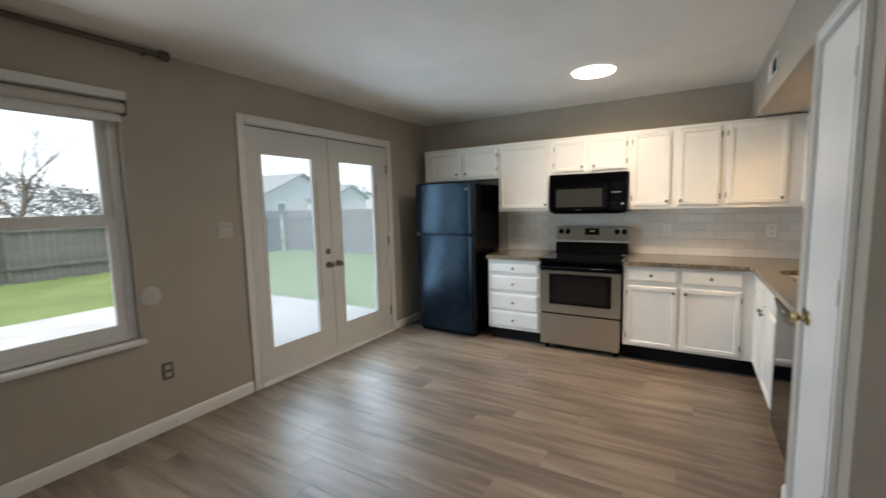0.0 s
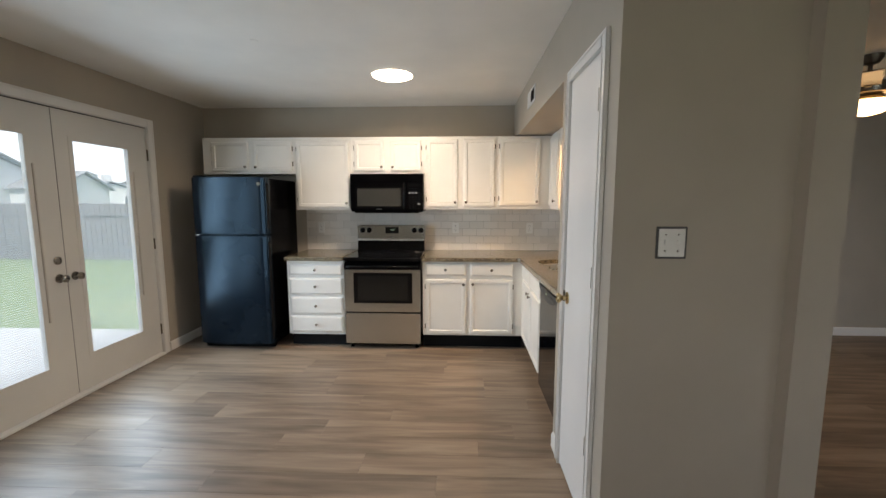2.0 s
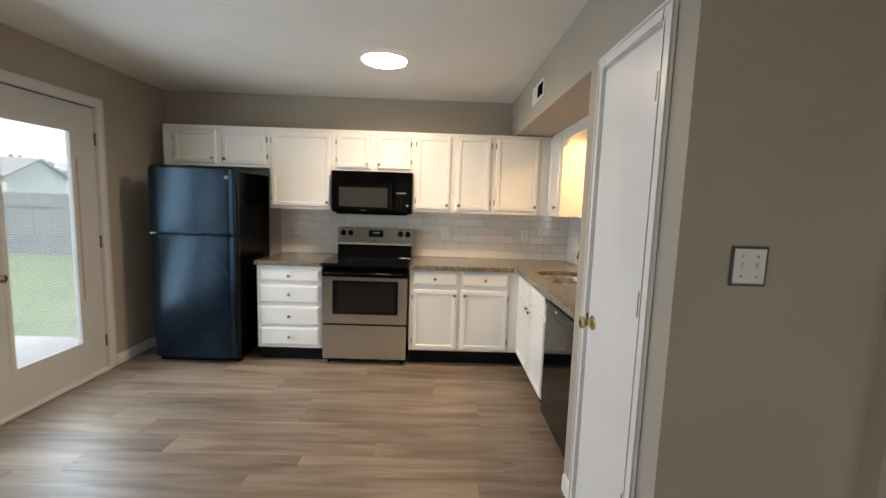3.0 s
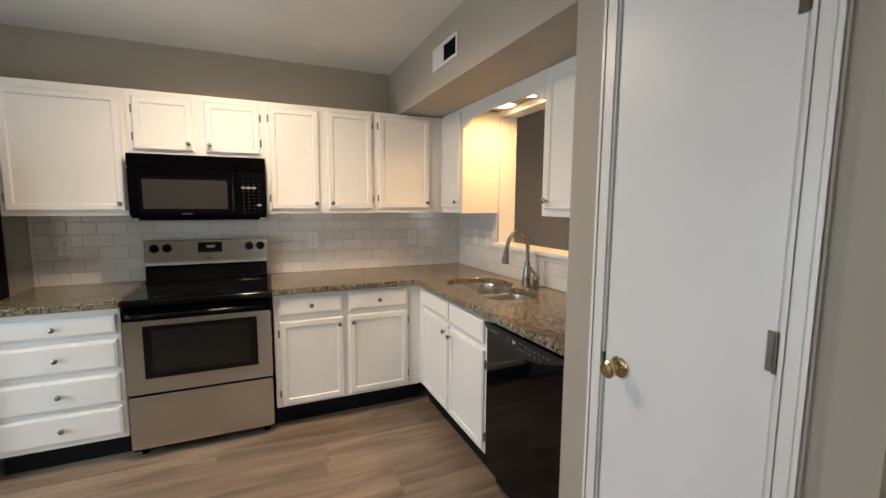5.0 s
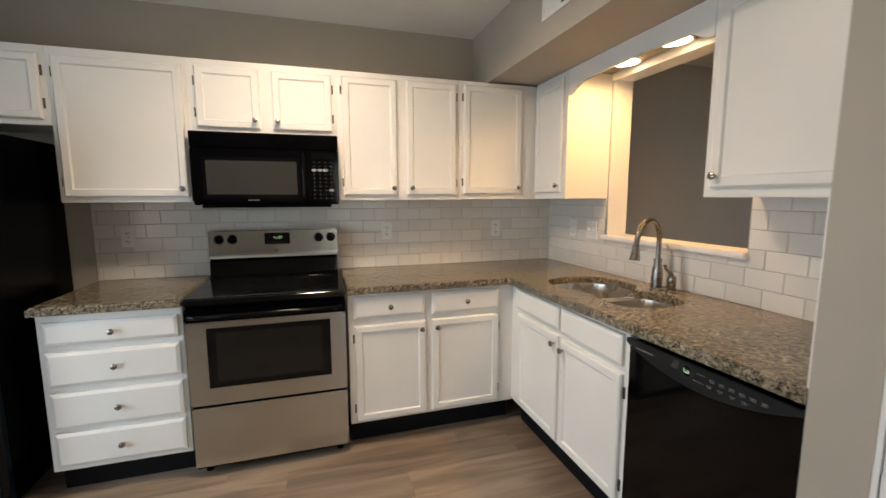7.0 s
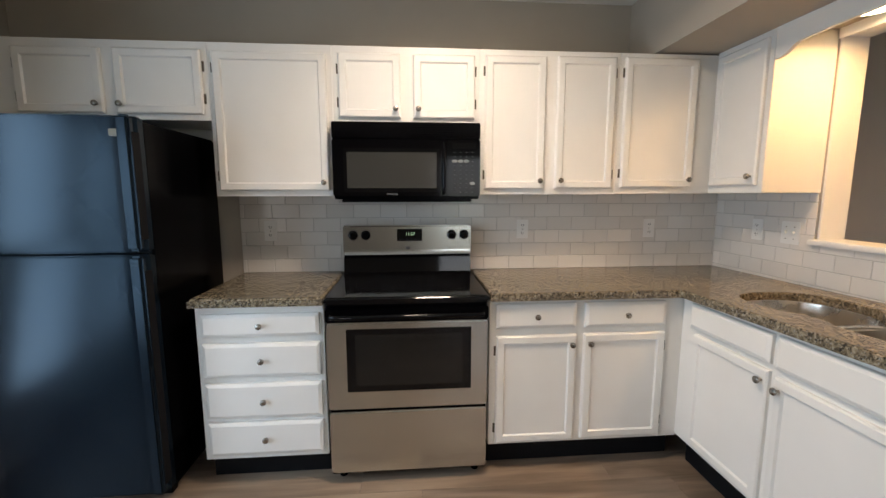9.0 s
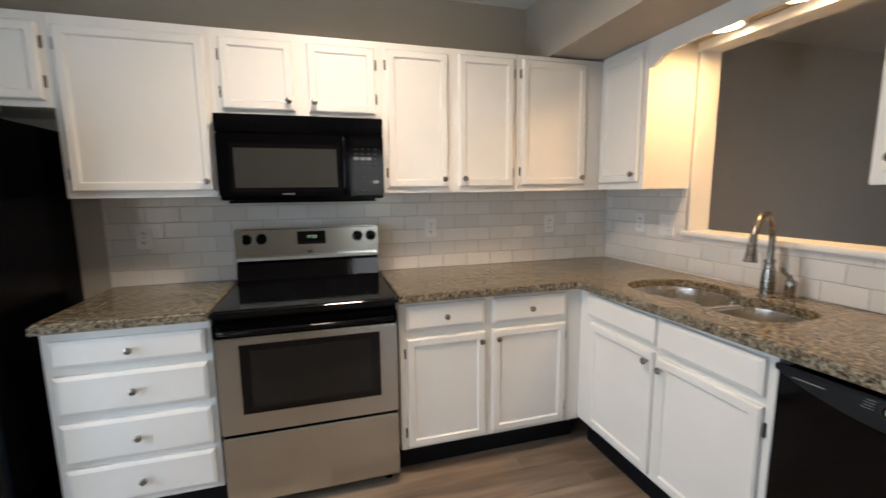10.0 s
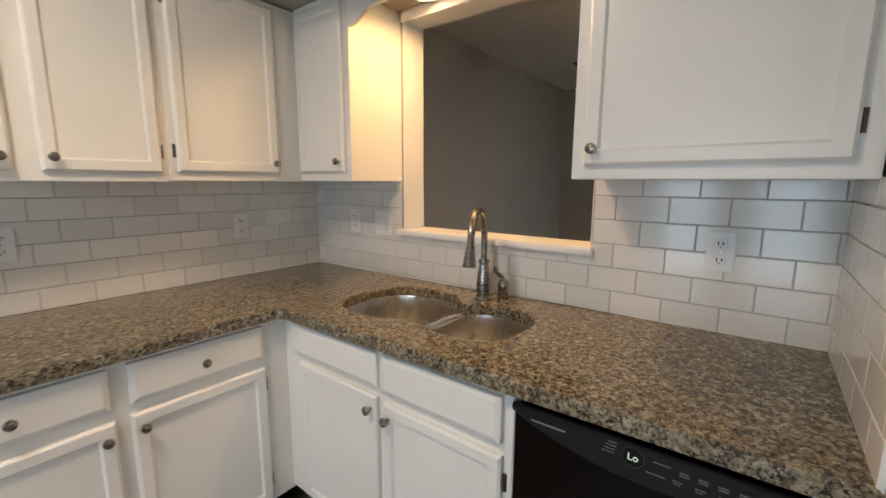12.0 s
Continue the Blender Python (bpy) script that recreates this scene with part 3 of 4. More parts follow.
# ---- valance, pass-through trim, lamps ----
val = bmesh.new()
W = 0.928
low = []
for i in range(41):
    u = i / 40
    e = min(u, 1 - u) * W
    z = 1.985 if e < 0.02 else 1.985 + 0.038 * (0.5 - 0.5 * math.cos(math.pi * min(1, (e - 0.02) / 0.10)))
    low.append((u * W, z + 0.014 * math.sin(math.pi * u)))
fr = [val.verts.new((x, -0.305, z)) for x, z in low] + [val.verts.new((W, -0.305, 2.124)), val.verts.new((0, -0.305, 2.124))]
face = val.faces.new(fr)
ex = bmesh.ops.extrude_face_region(val, geom=[face])
bmesh.ops.translate(val, vec=(0, 0.018, 0), verts=[v for v in ex["geom"] if isinstance(v, bmesh.types.BMVert)])
bmesh.ops.recalc_face_normals(val, faces=val.faces[:])
solo("valance", val, M_CAB, "white arched wooden valance above the sink", "valance", m=on_east(-0.6635))

pt = thing("pass_through_trim", "white painted lining round the pass-through opening", "trim", on_east(-0.672), kind="structure")
part("sill", cube(-0.020, 0.902, -0.038, 0.142, 1.1355, 1.163, 0.005), M_TRIM, pt)
part("side_lining", cube(0.0005, 0.012, -0.004, 0.131, 1.1635, 2.0995, 0.002), M_TRIM, pt)
part("side_lining", cube(0.8845, 0.8875, 0.001, 0.131, 1.1635, 2.0995, 0.002), M_TRIM, pt)
part("head_lining", cube(0.0125, 0.8840, -0.004, 0.131, 2.085, 2.0995, 0.002), M_TRIM, pt)
part("head_strip", cube(0.0, 0.918, -0.016, -0.0045, 2.078, 2.124, 0.003), M_TRIM, pt)

for y in (-0.90, -1.22):
    lamp = thing("puck_lamp", "round warm flush lamp under the soffit", "lamp", pose(-0.115, y, 2.125), "lamps over the sink")
    part("rim", lathe(((0.0, -0.008), (0.0705, -0.008), (0.0705, -0.016), (0.082, -0.015), (0.085, 0.0), (0.0, 0.0)), 28), M_PLASTIC, lamp)
    part("diffuser", lathe(((0.0, -0.020), (0.045, -0.0195), (0.0695, -0.0165), (0.0695, -0.012), (0.0, -0.012)), 28), M_PUCK, lamp, "glowing warm diffuser")

cl = thing("ceiling_light", "round flush white led ceiling light switched on", "ceiling light", pose(-1.772, -1.125, H))
part("rim", lathe(((0.162, -0.004), (0.169, -0.004), (0.171, 0.0), (0.162, 0.0), (0.162, -0.004)), 48, "z", (0, 0, 0), False), M_PLASTIC, cl)
part("diffuser", lathe(((0.0, -0.022), (0.09, -0.0205), (0.14, -0.016), (0.158, -0.009), (0.1615, 0.0)), 48), M_LED, cl, "glowing white diffuser")
# Disc added at a guess where the ceiling has a faint mark.
solo("smoke_detector_patch", lathe(((0.0, -0.004), (0.022, -0.004), (0.026, 0.0), (0.0, 0.0)), 20, "z", (-2.53, -1.89, H)), M_CEIL, "small white disc added for a faint mark on the ceiling", "cover cap")


# ---- refrigerator ----
def bowed(x0, x1, y_edge, bow, y_back, z0, z1, edge=0.02):
    """A door slab whose face bows outward across its width, with rounded ends."""
    bm = bmesh.new()
    n = 16
    cols = []
    for i in range(n + 1):
        u = i / n
        e = min(u, 1 - u) * (x1 - x0)
        r = 0.0 if e >= edge else edge - math.sqrt(max(0, edge**2 - (edge - e) ** 2))
        y = y_edge - bow * (1 - (2 * u - 1) ** 2) + r
        cols.append((x0 + u * (x1 - x0), y))
    prof = cols + [(x1, y_back), (x0, y_back)]
    f = bm.faces.new([bm.verts.new((x, y, z0)) for x, y in prof])
    ex = bmesh.ops.extrude_face_region(bm, geom=[f])
    bmesh.ops.translate(bm, vec=(0, 0, z1 - z0), verts=[v for v in ex["geom"] if isinstance(v, bmesh.types.BMVert)])
    bmesh.ops.recalc_face_normals(bm, faces=bm.faces[:])
    caps = [e for e in bm.edges if len(e.link_faces) == 2 and e.calc_face_angle(0) > 1.2 and abs(e.verts[0].co.z - e.verts[1].co.z) < 1e-6]
    bmesh.ops.bevel(bm, geom=caps, offset=0.007, segments=3, affect="EDGES", clamp_overlap=True)
    return bm


fridge = thing("refrigerator", "black top-freezer refrigerator with a pebbled finish", "refrigerator", on_north(-3.79))
part("body", cube(0.004, 0.738, -0.665, -0.03, 0.045, 1.680, 0.008), M_BLKPLA, fridge)
fz = part("freezer_door", bowed(0.0, 0.742, -0.722, 0.018, -0.668, 1.146, 1.693), M_FRIDGE, fridge)
fd = part("fridge_door", bowed(0.0, 0.742, -0.722, 0.018, -0.668, 0.060, 1.136), M_FRIDGE, fridge)
part("badge", cube(0.652, 0.698, -0.7395, -0.730, 1.612, 1.640, 0.002), M_BRONZE, fz, "small grey metal badge")
for d, z0, z1 in ((fz, 1.150, 1.689), (fd, 0.066, 1.131)):
    part("handle", cube(0.690, 0.7425, -0.762, -0.7205, z0 + 0.004, z1 + 0.004, 0.012, 3), M_FRIDGE, d, "moulded black edge handle")
    # No recess is cut; a thin black strip paints its shade.
    part("grip_recess", cube(0.7426, 0.7440, -0.748, -0.700, z0 + 0.05, z1 - 0.06, 0.0005), M_DARK, d, "black strip painting the shade of a finger recess")
part("grille", cube(0.02, 0.722, -0.668, -0.62, 0.012, 0.055, 0.003), M_BLKPLA, fridge)
for x in (0.06, 0.68):
    part("foot", lathe(((0.0, 0.0), (0.022, 0.0), (0.022, 0.010), (0.009, 0.012), (0.009, 0.046), (0.0, 0.046)), 12, "z", (x, -0.60, 0.0)), M_BLKPLA, fridge)
part("hinge_cap", cube(0.02, 0.10, -0.715, -0.62, 1.6935, 1.708, 0.004), M_BLKPLA, fridge)
part("hinge", cube(0.01, 0.06, -0.725, -0.660, 1.1375, 1.1445, 0.001), M_NICKEL, fridge, "bright metal middle hinge")


# ---- range ----
def numerals(text, size, m, material, parent, name="digits"):
    cu = bpy.data.curves.new(name, "FONT")
    cu.body, cu.size, cu.align_x, cu.align_y = text, size, "CENTER", "CENTER"
    cu.extrude = 0.0004
    cu.materials.append(material)
    ob = new(name, cu)
    ob.parent = parent
    ob.matrix_local = m
    return ob


rg = thing("range", "freestanding stainless electric range with a black glass cooktop", "range", on_north(-2.353))
part("body", cube(0.004, 0.751, -0.628, -0.03, 0.035, 0.884, 0.004), M_BLKPLA, rg)
dw_ = part("drawer", cube(0.006, 0.749, -0.656, -0.629, 0.058, 0.366, 0.005), M_STEEL, rg, "stainless storage drawer")
od = part("oven_door", cube(0.004, 0.751, -0.658, -0.629, 0.380, 0.800, 0.006), M_STEEL, rg, "stainless oven door with a dark window")
part("window_frame", cube(0.094, 0.672, -0.6605, -0.6575, 0.468, 0.770, 0.001), M_GLASSTOP, od, "black glass window border")
part("window", cube(0.135, 0.631, -0.6625, -0.6600, 0.498, 0.744, 0.001), M_OVENGLASS, od, "dark oven window")
part("top_band", cube(0.002, 0.753, -0.660, -0.629, 0.802, 0.866, 0.006), M_BLKPLA, od, "black band above the oven door")
bar = tube([(0.03, -0.660, 0.838), (0.035, -0.690, 0.838), (0.07, -0.704, 0.838), (0.685, -0.704, 0.838), (0.72, -0.690, 0.838), (0.725, -0.660, 0.838)], 0.012, 12)
part("handle", bar, M_BLACK, od, "gloss black bar handle")
ct = part("cooktop", cube(-0.001, 0.756, -0.668, -0.095, 0.886, 0.921, 0.009, 3), M_GLASSTOP, rg, "black ceramic glass cooktop")
for x, y, r in ((0.205, -0.50, 0.105), (0.555, -0.50, 0.085), (0.205, -0.245, 0.080), (0.555, -0.245, 0.105)):
    part("burner_ring", lathe(((r - 0.003, 0.0), (r - 0.003, 0.0006), (r, 0.0006), (r, 0.0), (r - 0.003, 0.0)), 40, "z", (x, y, 0.9212), False), M_BURNER, ct)
bg = bmesh.new()
prof = ((-0.030, 0.9), (-0.145, 0.9), (-0.150, 0.925), (-0.128, 0.935), (-0.118, 1.02), (-0.098, 1.032), (-0.030, 1.032))
for x in (0.012, 0.744):
    bg.faces.new([bg.verts.new((x, y, z)) for y, z in prof])
bg.verts.ensure_lookup_table()
k = len(prof)
for i in range(k):
    bg.faces.new((bg.verts[i], bg.verts[(i + 1) % k], bg.verts[k + (i + 1) % k], bg.verts[k + i]))
bmesh.ops.recalc_face_normals(bg, faces=bg.faces[:])
part("lower_backguard", bg, M_GLASSTOP, rg, "black lower part of the control panel")
cpn = part("control_panel", cube(0.008, 0.748, -0.112, -0.030, 1.034, 1.203, 0.007, 3), M_STEEL, rg, "stainless control panel")
dsp = part("display", cube(0.316, 0.462, -0.1135, -0.1115, 1.112, 1.182, 0.0006), M_GLASSTOP, cpn, "black clock display")
numerals("11:57", 0.025, pose(0.392, -0.1142, 1.152, 90), M_GREEN, dsp)
for i in range(6):
    part("touch_mark", cube(0.330 + i * 0.021, 0.340 + i * 0.021, -0.1141, -0.1134, 1.120, 1.124), M_PRINTDIM, dsp)
for x in (0.066, 0.138, 0.633, 0.706):
    kb = part("knob", lathe(((0.027, 0.0), (0.027, 0.006), (0.021, 0.009), (0.019, 0.024), (0.017, 0.027), (0.0, 0.028)), 20, "y", (x, -0.1115, 1.148)), M_BLACK, cpn, "round black control knob")
    part("grip", cube(x - 0.004, x + 0.004, -0.146, -0.1385, 1.130, 1.167, 0.002), M_BLACK, kb)
    part("dial_print", lathe(((0.0295, 0.0), (0.0295, 0.0006), (0.031, 0.0006), (0.031, 0.0), (0.0295, 0.0)), 24, "y", (x, -0.1118, 1.148), False), M_PRINTDIM, cpn)
part("badge", cube(0.366, 0.390, -0.1130, -0.1115, 1.064, 1.080), M_PRINT, cpn)
lip = bmesh.new()
flare = [(-0.1122 - 0.0055 * (i / 6) ** 1.8, 1.064 - 0.029 * i / 6) for i in range(7)]
rows_ = [[lip.verts.new((x, y, z)) for y, z in flare + [(-0.100, 1.035), (-0.100, 1.064)]] for x in (0.014, 0.742)]
for i in range(9):
    lip.faces.new((rows_[0][i], rows_[0][(i + 1) % 9], rows_[1][(i + 1) % 9], rows_[1][i])).smooth = i < 6
for r in rows_:
    lip.faces.new(r)
bmesh.ops.recalc_face_normals(lip, faces=lip.faces[:])
part("flared_lip", lip, M_STEEL, cpn)
for x in (0.05, 0.705):
    part("foot", lathe(((0.0, 0.0), (0.018, 0.0), (0.018, 0.012), (0.008, 0.014), (0.008, 0.036), (0.0, 0.036)), 12, "z", (x, -0.58, 0.0)), M_BLKPLA, rg)

# ---- microwave ----
mw = thing("microwave", "black over-the-range microwave under a wall cabinet", "microwave", on_north(-2.343))
part("body", cube(0.002, 0.742, -0.352, -0.009, 1.356, 1.7405, 0.004), M_BLKPLA, mw)
part("underside_tray", cube(0.035, 0.705, -0.372, -0.04, 1.342, 1.3555, 0.006), M_BLKPLA, mw)
md = part("door", cube(0.0, 0.571, -0.378, -0.353, 1.372, 1.655, 0.005), M_BLACK, mw, "gloss black microwave door")
part("window_frame", cube(0.055, 0.535, -0.3798, -0.3775, 1.392, 1.610, 0.001), M_GLASSTOP, md)
part("window", cube(0.072, 0.520, -0.3815, -0.3796, 1.412, 1.590, 0.001), M_MWGLASS, md, "smoked grey window")
part("badge", cube(0.268, 0.322, -0.3797, -0.3778, 1.379, 1.386), M_PRINT, md)
part("handle", tube([(0.556, -0.378, 1.385), (0.556, -0.396, 1.395), (0.556, -0.402, 1.42), (0.556, -0.402, 1.605), (0.556, -0.396, 1.632), (0.556, -0.378, 1.645)], 0.0085, 12), M_BLACK, md, "vertical gloss black handle")
cp = part("control_panel", cube(0.574, 0.744, -0.376, -0.353, 1.372, 1.655, 0.005), M_BLACK, mw)
part("display", cube(0.598, 0.722, -0.3775, -0.3758, 1.610, 1.640), M_GLASSTOP, cp)
dot = mesh_of("button", cube(-0.005, 0.005, -0.0008, 0, -0.0020, 0.0020), M_PRINTDIM)
lit = mesh_of("button", lathe(((0.011, 0.0), (0.010, 0.001), (0.0, 0.001)), 14, "y"), M_PRINTLINE)
for r in range(10):
    for c in range(4):
        wide = r == 2 and c < 3 or (r == 7 and c == 3)
        b = new("button", lit if wide else dot)
        b.parent = cp
        b.location = (0.612 + c * 0.0305, -0.3762, 1.592 - r * 0.0222)
        if wide:
            b.scale = (1.3, 1, 0.75)
vp = part("vent_panel", cube(0.0, 0.744, -0.372, -0.353, 1.658, 1.7395, 0.004), M_BLACK, mw)
for i in range(6):
    part("vent_slat", cube(0.40, 0.606, -0.377, -0.3715, 1.668 + i * 0.0112, 1.6745 + i * 0.0112, 0.001), M_BLACK, vp)

# ---- dishwasher ----
dwm = thing("dishwasher", "black built-in dishwasher under the granite worktop", "dishwasher", on_east(-1.606))
part("tub", cube(0.004, 0.594, -0.590, -0.02, 0.10, 0.866, 0.003), M_BLKPLA, dwm)
dr = part("door", cube(0.002, 0.595, -0.626, -0.591, 0.112, 0.868, 0.006), M_BLACK, dwm, "gloss black dishwasher door")
pn = bmesh.new()
lowp = [(0.002 + 0.593 * i / 24, 0.850 - 0.064 * math.sin(math.pi * min(1, i / 24 * 1.02)) ** 0.8) for i in range(25)]
f = pn.faces.new([pn.verts.new((x, -0.6265, z)) for x, z in lowp] + [pn.verts.new((0.595, -0.6265, 0.864)), pn.verts.new((0.002, -0.6265, 0.864))])
ex = bmesh.ops.extrude_face_region(pn, geom=[f])
bmesh.ops.translate(pn, vec=(0, -0.012, 0), verts=[v for v in ex["geom"] if isinstance(v, bmesh.types.BMVert)])
bmesh.ops.recalc_face_normals(pn, faces=pn.faces[:])
cpd = part("control_panel", pn, M_PANEL, dwm, "curved dark grey control panel with pale print")
cpd.matrix_local = pose(0.015, 0, 0.0125, 0, -1.0, 0)
part("panel_lip", cube(0.004, 0.593, -0.6420, -0.6270, 0.8605, 0.8665, 0.0025), M_PANEL, cpd)
dash = random.Random(8)


def print_line(x0, x1, y, z, h, parent):
    """A line of tiny unreadable print: short dashes of uneven length."""
    bm = bmesh.new()
    x = x0
    while x < x1:
        w = dash.uniform(0.0016, 0.0034)
        box(bm, x, min(x + w, x1), y - 0.0006, y, z, z + h)
        x += w + 0.0011
    part("print", bm, M_PRINTLINE, parent)


part("badge", cube(0.050, 0.130, -0.6395, -0.6384, 0.838, 0.8415), M_PRINTLINE, cpd, "slim silver name badge")
ring = part("display", lathe(((0.019, 0.0), (0.019, 0.0015), (0.0, 0.0015)), 24, "y", (0.266, -0.6382, 0.838)), M_GLASSTOP, cpd)
numerals("Lo", 0.020, pose(0.266, -0.6402, 0.838, 90), M_GREEN, ring)
part("display_ring", lathe(((0.0195, 0.0), (0.0195, 0.0012), (0.0215, 0.0012), (0.0215, 0.0), (0.0195, 0.0)), 24, "y", (0.266, -0.6384, 0.838), False), M_PRINTDIM, cpd)
for x0, x1, z in ((0.218, 0.236, 0.854), (0.214, 0.234, 0.8465), (0.212, 0.232, 0.839), (0.207, 0.230, 0.8315), (0.302, 0.332, 0.843), (0.290, 0.324, 0.818)):
    print_line(x0, x1, -0.6386, z, 0.0022, cpd)
for i in range(6):
    b = part("button", cube(0.345 + i * 0.030, 0.363 + i * 0.030, -0.6400, -0.6384, 0.833, 0.845, 0.001), M_PRINTDIM, cpd)
    for z in (0.841, 0.836):
        print_line(0.347 + i * 0.030, 0.361 + i * 0.030, -0.6400, z, 0.0020, b)
    if i < 4:
        print_line(0.336 + i * 0.036, 0.352 + i * 0.036, -0.6386, 0.820, 0.0022, cpd)
        print_line(0.338 + i * 0.036, 0.349 + i * 0.036, -0.6386, 0.815, 0.0018, cpd)
part("kick_plate", cube(0.004, 0.594, -0.555, -0.54, 0.005, 0.098), M_DARK, dwm)

# ---- pantry door ----
pd = thing("door_2", "narrow flush white pantry door standing closed", "door", on_east(-2.403, 0.0, -0.645), kind="structure")
part("door_slab", cube(0.0, 0.464, -0.006, 0.030, 0.014, 2.058, 0.003), M_DOOR, pd)
kn = part("door_knob", lathe(((0.0, 0.0), (0.031, 0.0), (0.032, 0.004), (0.027, 0.008), (0.012, 0.012), (0.011, 0.026), (0.019, 0.034), (0.0265, 0.045), (0.0265, 0.052), (0.021, 0.057), (0.012, 0.0585), (0.011, 0.055), (0.0, 0.055)), 28, "y", (0.058, -0.006, 0.967)), M_BRASS, pd, "polished brass door knob")
part("strike", cube(-0.007, -0.001, -0.013, -0.004, 0.935, 0.995), M_BRONZE, pd)
for z in (0.400, 1.150, 1.872):
    bm = tube([(0.466, -0.013, z - 0.044), (0.466, -0.013, z + 0.044)], 0.0062, 10)
    box(bm, 0.444, 0.466, -0.0085, -0.0055, z - 0.044, z + 0.044)
    part("hinge", bm, M_BRONZE, pd, "dull brass butt hinge")
jb = thing("pantry_jamb", "white painted jamb inside the pantry doorway", "door jamb", on_east(-2.395, 0.0, -0.645), kind="structure")
part("jamb_side", cube(0.0002, 0.0065, -0.002, 0.10, 0, 2.069), M_TRIM, jb)
part("jamb_side", cube(0.4735, 0.4798, -0.002, 0.10, 0, 2.069), M_TRIM, jb)
part("jamb_head", cube(0.0067, 0.4733, -0.002, 0.10, 2.0605, 2.0695), M_TRIM, jb)

# ---- air vent in the soffit ----
vt = thing("air_vent", "white metal air register in the soffit face", "air vent", on_east(-0.945, 2.235, -0.645))
for b in ((0, 0.345, -0.008, 0, 0, 0.020), (0, 0.345, -0.008, 0, 0.108, 0.128), (0, 0.022, -0.008, 0, 0.020, 0.108), (0.323, 0.345, -0.008, 0, 0.020, 0.108)):
    part("frame", cube(*b, 0.002), M_TRIM, vt)
# Flat black sheet paints the shade of the open duct.
part("backing", cube(0.022, 0.323, -0.002, -0.0005, 0.020, 0.108), M_DARK, vt, "black sheet painting the shade inside the duct")
part("closed_leaf", cube(0.022, 0.165, -0.006, -0.0025, 0.020, 0.108, 0.001), M_TRIM, vt)
for i in range(9):
    part("slat", cube(0.166 + i * 0.0175, 0.168 + i * 0.0175, -0.007, -0.0025, 0.020, 0.108), M_DARK, vt)


# ---- switch plates and sockets ----
def plate(w=0.072, h=0.116):
    return cube(-w / 2, w / 2, -0.006, 0, -h / 2, h / 2, 0.0025, 2)


def socket(m, label="white duplex wall socket", group="wall sockets", finish=None):
    t = thing("wall_socket", label, "socket", m, group)
    finish = finish or M_PLASTIC
    part("plate", plate(), finish, t)
    for z in (0.024, -0.024):
        f = part("outlet_face", cube(-0.0165, 0.0165, -0.0085, -0.0055, z - 0.014, z + 0.014, 0.003), M_PLASTIC if finish is M_PLASTIC else M_CAP, t)
        for x, s in ((-0.006, 0.0055), (0.006, 0.0045)):
            part("slot", cube(x - 0.0016, x + 0.0016, -0.0088, -0.0083, z + 0.001 - s, z + 0.001 + s), M_DARK, f)
        part("slot", cube(-0.002, 0.002, -0.0088, -0.0083, z - 0.010, z - 0.0065), M_DARK, f)
    part("screw", lathe(((0.003, 0.0), (0.003, 0.0008), (0.0, 0.001)), 8, "y", (0, -0.0058, 0)), M_NICKEL, t)
    return t


def switch(m, label, w=0.108, gangs=2, plate_mat=None, border=False):
    t = thing("light_switch", label, "switch", m, "light switches")
    if border:
        part("border", cube(-w / 2 - 0.002, w / 2 + 0.002, -0.005, 0, -0.060, 0.060, 0.002), M_PRINT, t, "dull grey plate border")
        part("plate", cube(-w / 2 + 0.006, w / 2 - 0.006, -0.0075, -0.0045, -0.052, 0.052, 0.002), plate_mat or M_PLASTIC, t)
    else:
        part("plate", plate(w), plate_mat or M_PLASTIC, t)
    for i in range(gangs):
        x = (i - (gangs - 1) / 2) * 0.046
        part("toggle", cube(x - 0.005, x + 0.005, -0.017, -0.006, -0.006, 0.012, 0.002), M_PLASTIC, t)
        for z in (-0.030, 0.030):
            part("screw", lathe(((0.0032, 0.0), (0.003, 0.001), (0.0, 0.0012)), 8, "y", (x, -0.007, z)), M_NICKEL, t)
    return t


for x in (-2.777, -1.271, -0.458):
    socket(on_north(x, 1.168, -0.009), "white duplex wall socket on the tiled backsplash")
socket(on_east(-0.335, 1.183, -0.009), "white duplex wall socket on the tiled backsplash")
socket(on_east(-1.937, 1.188, -0.009), "white duplex wall socket beside the sink")
switch(on_east(-0.540, 1.183, -0.009), "white double light switch on the tiled backsplash")
switch(pose(-0.431, -3.04, 1.317), "double toggle light switch with a metal border", border=True)
switch(on_west(-2.822, 1.318), "beige double light switch beside the french doors", plate_mat=M_CAP)
socket(on_west(-3.304, 0.40), "brown wall socket with pale outlets below the window", finish=M_BEIGE)
solo("round_cover_plate", lathe(((0.062, 0.0), (0.062, 0.003), (0.057, 0.006), (0.0, 0.007)), 32, "y"), M_CAP, "round painted blank cover plate on the wall", "cover plate", m=on_west(-3.36, 0.922))

# ---- french doors ----
fdr = thing("door_1", "pair of pale grey french doors with full glass, closed", "french doors", on_west(-2.63, 0.0), kind="structure")
part("jamb_side", cube(0.0005, 0.020, -0.002, 0.135, 0.0, 2.1445, 0.002), M_TRIM, fdr)
part("jamb_side", cube(1.7600, 1.7795, -0.002, 0.135, 0.0, 2.1445, 0.002), M_TRIM, fdr)
part("jamb_head", cube(0.0205, 1.7595, -0.002, 0.135, 2.125, 2.1445, 0.002), M_TRIM, fdr)
part("threshold", cube(0.0205, 1.7595, -0.030, 0.140, 0.0, 0.020, 0.004), M_TRIM, fdr, "pale metal threshold strip")
slat_me = mesh_of("blind_slat", cube(-0.268, 0.268, -0.003, 0.003, -0.0003, 0.0003), M_PLASTIC, False)
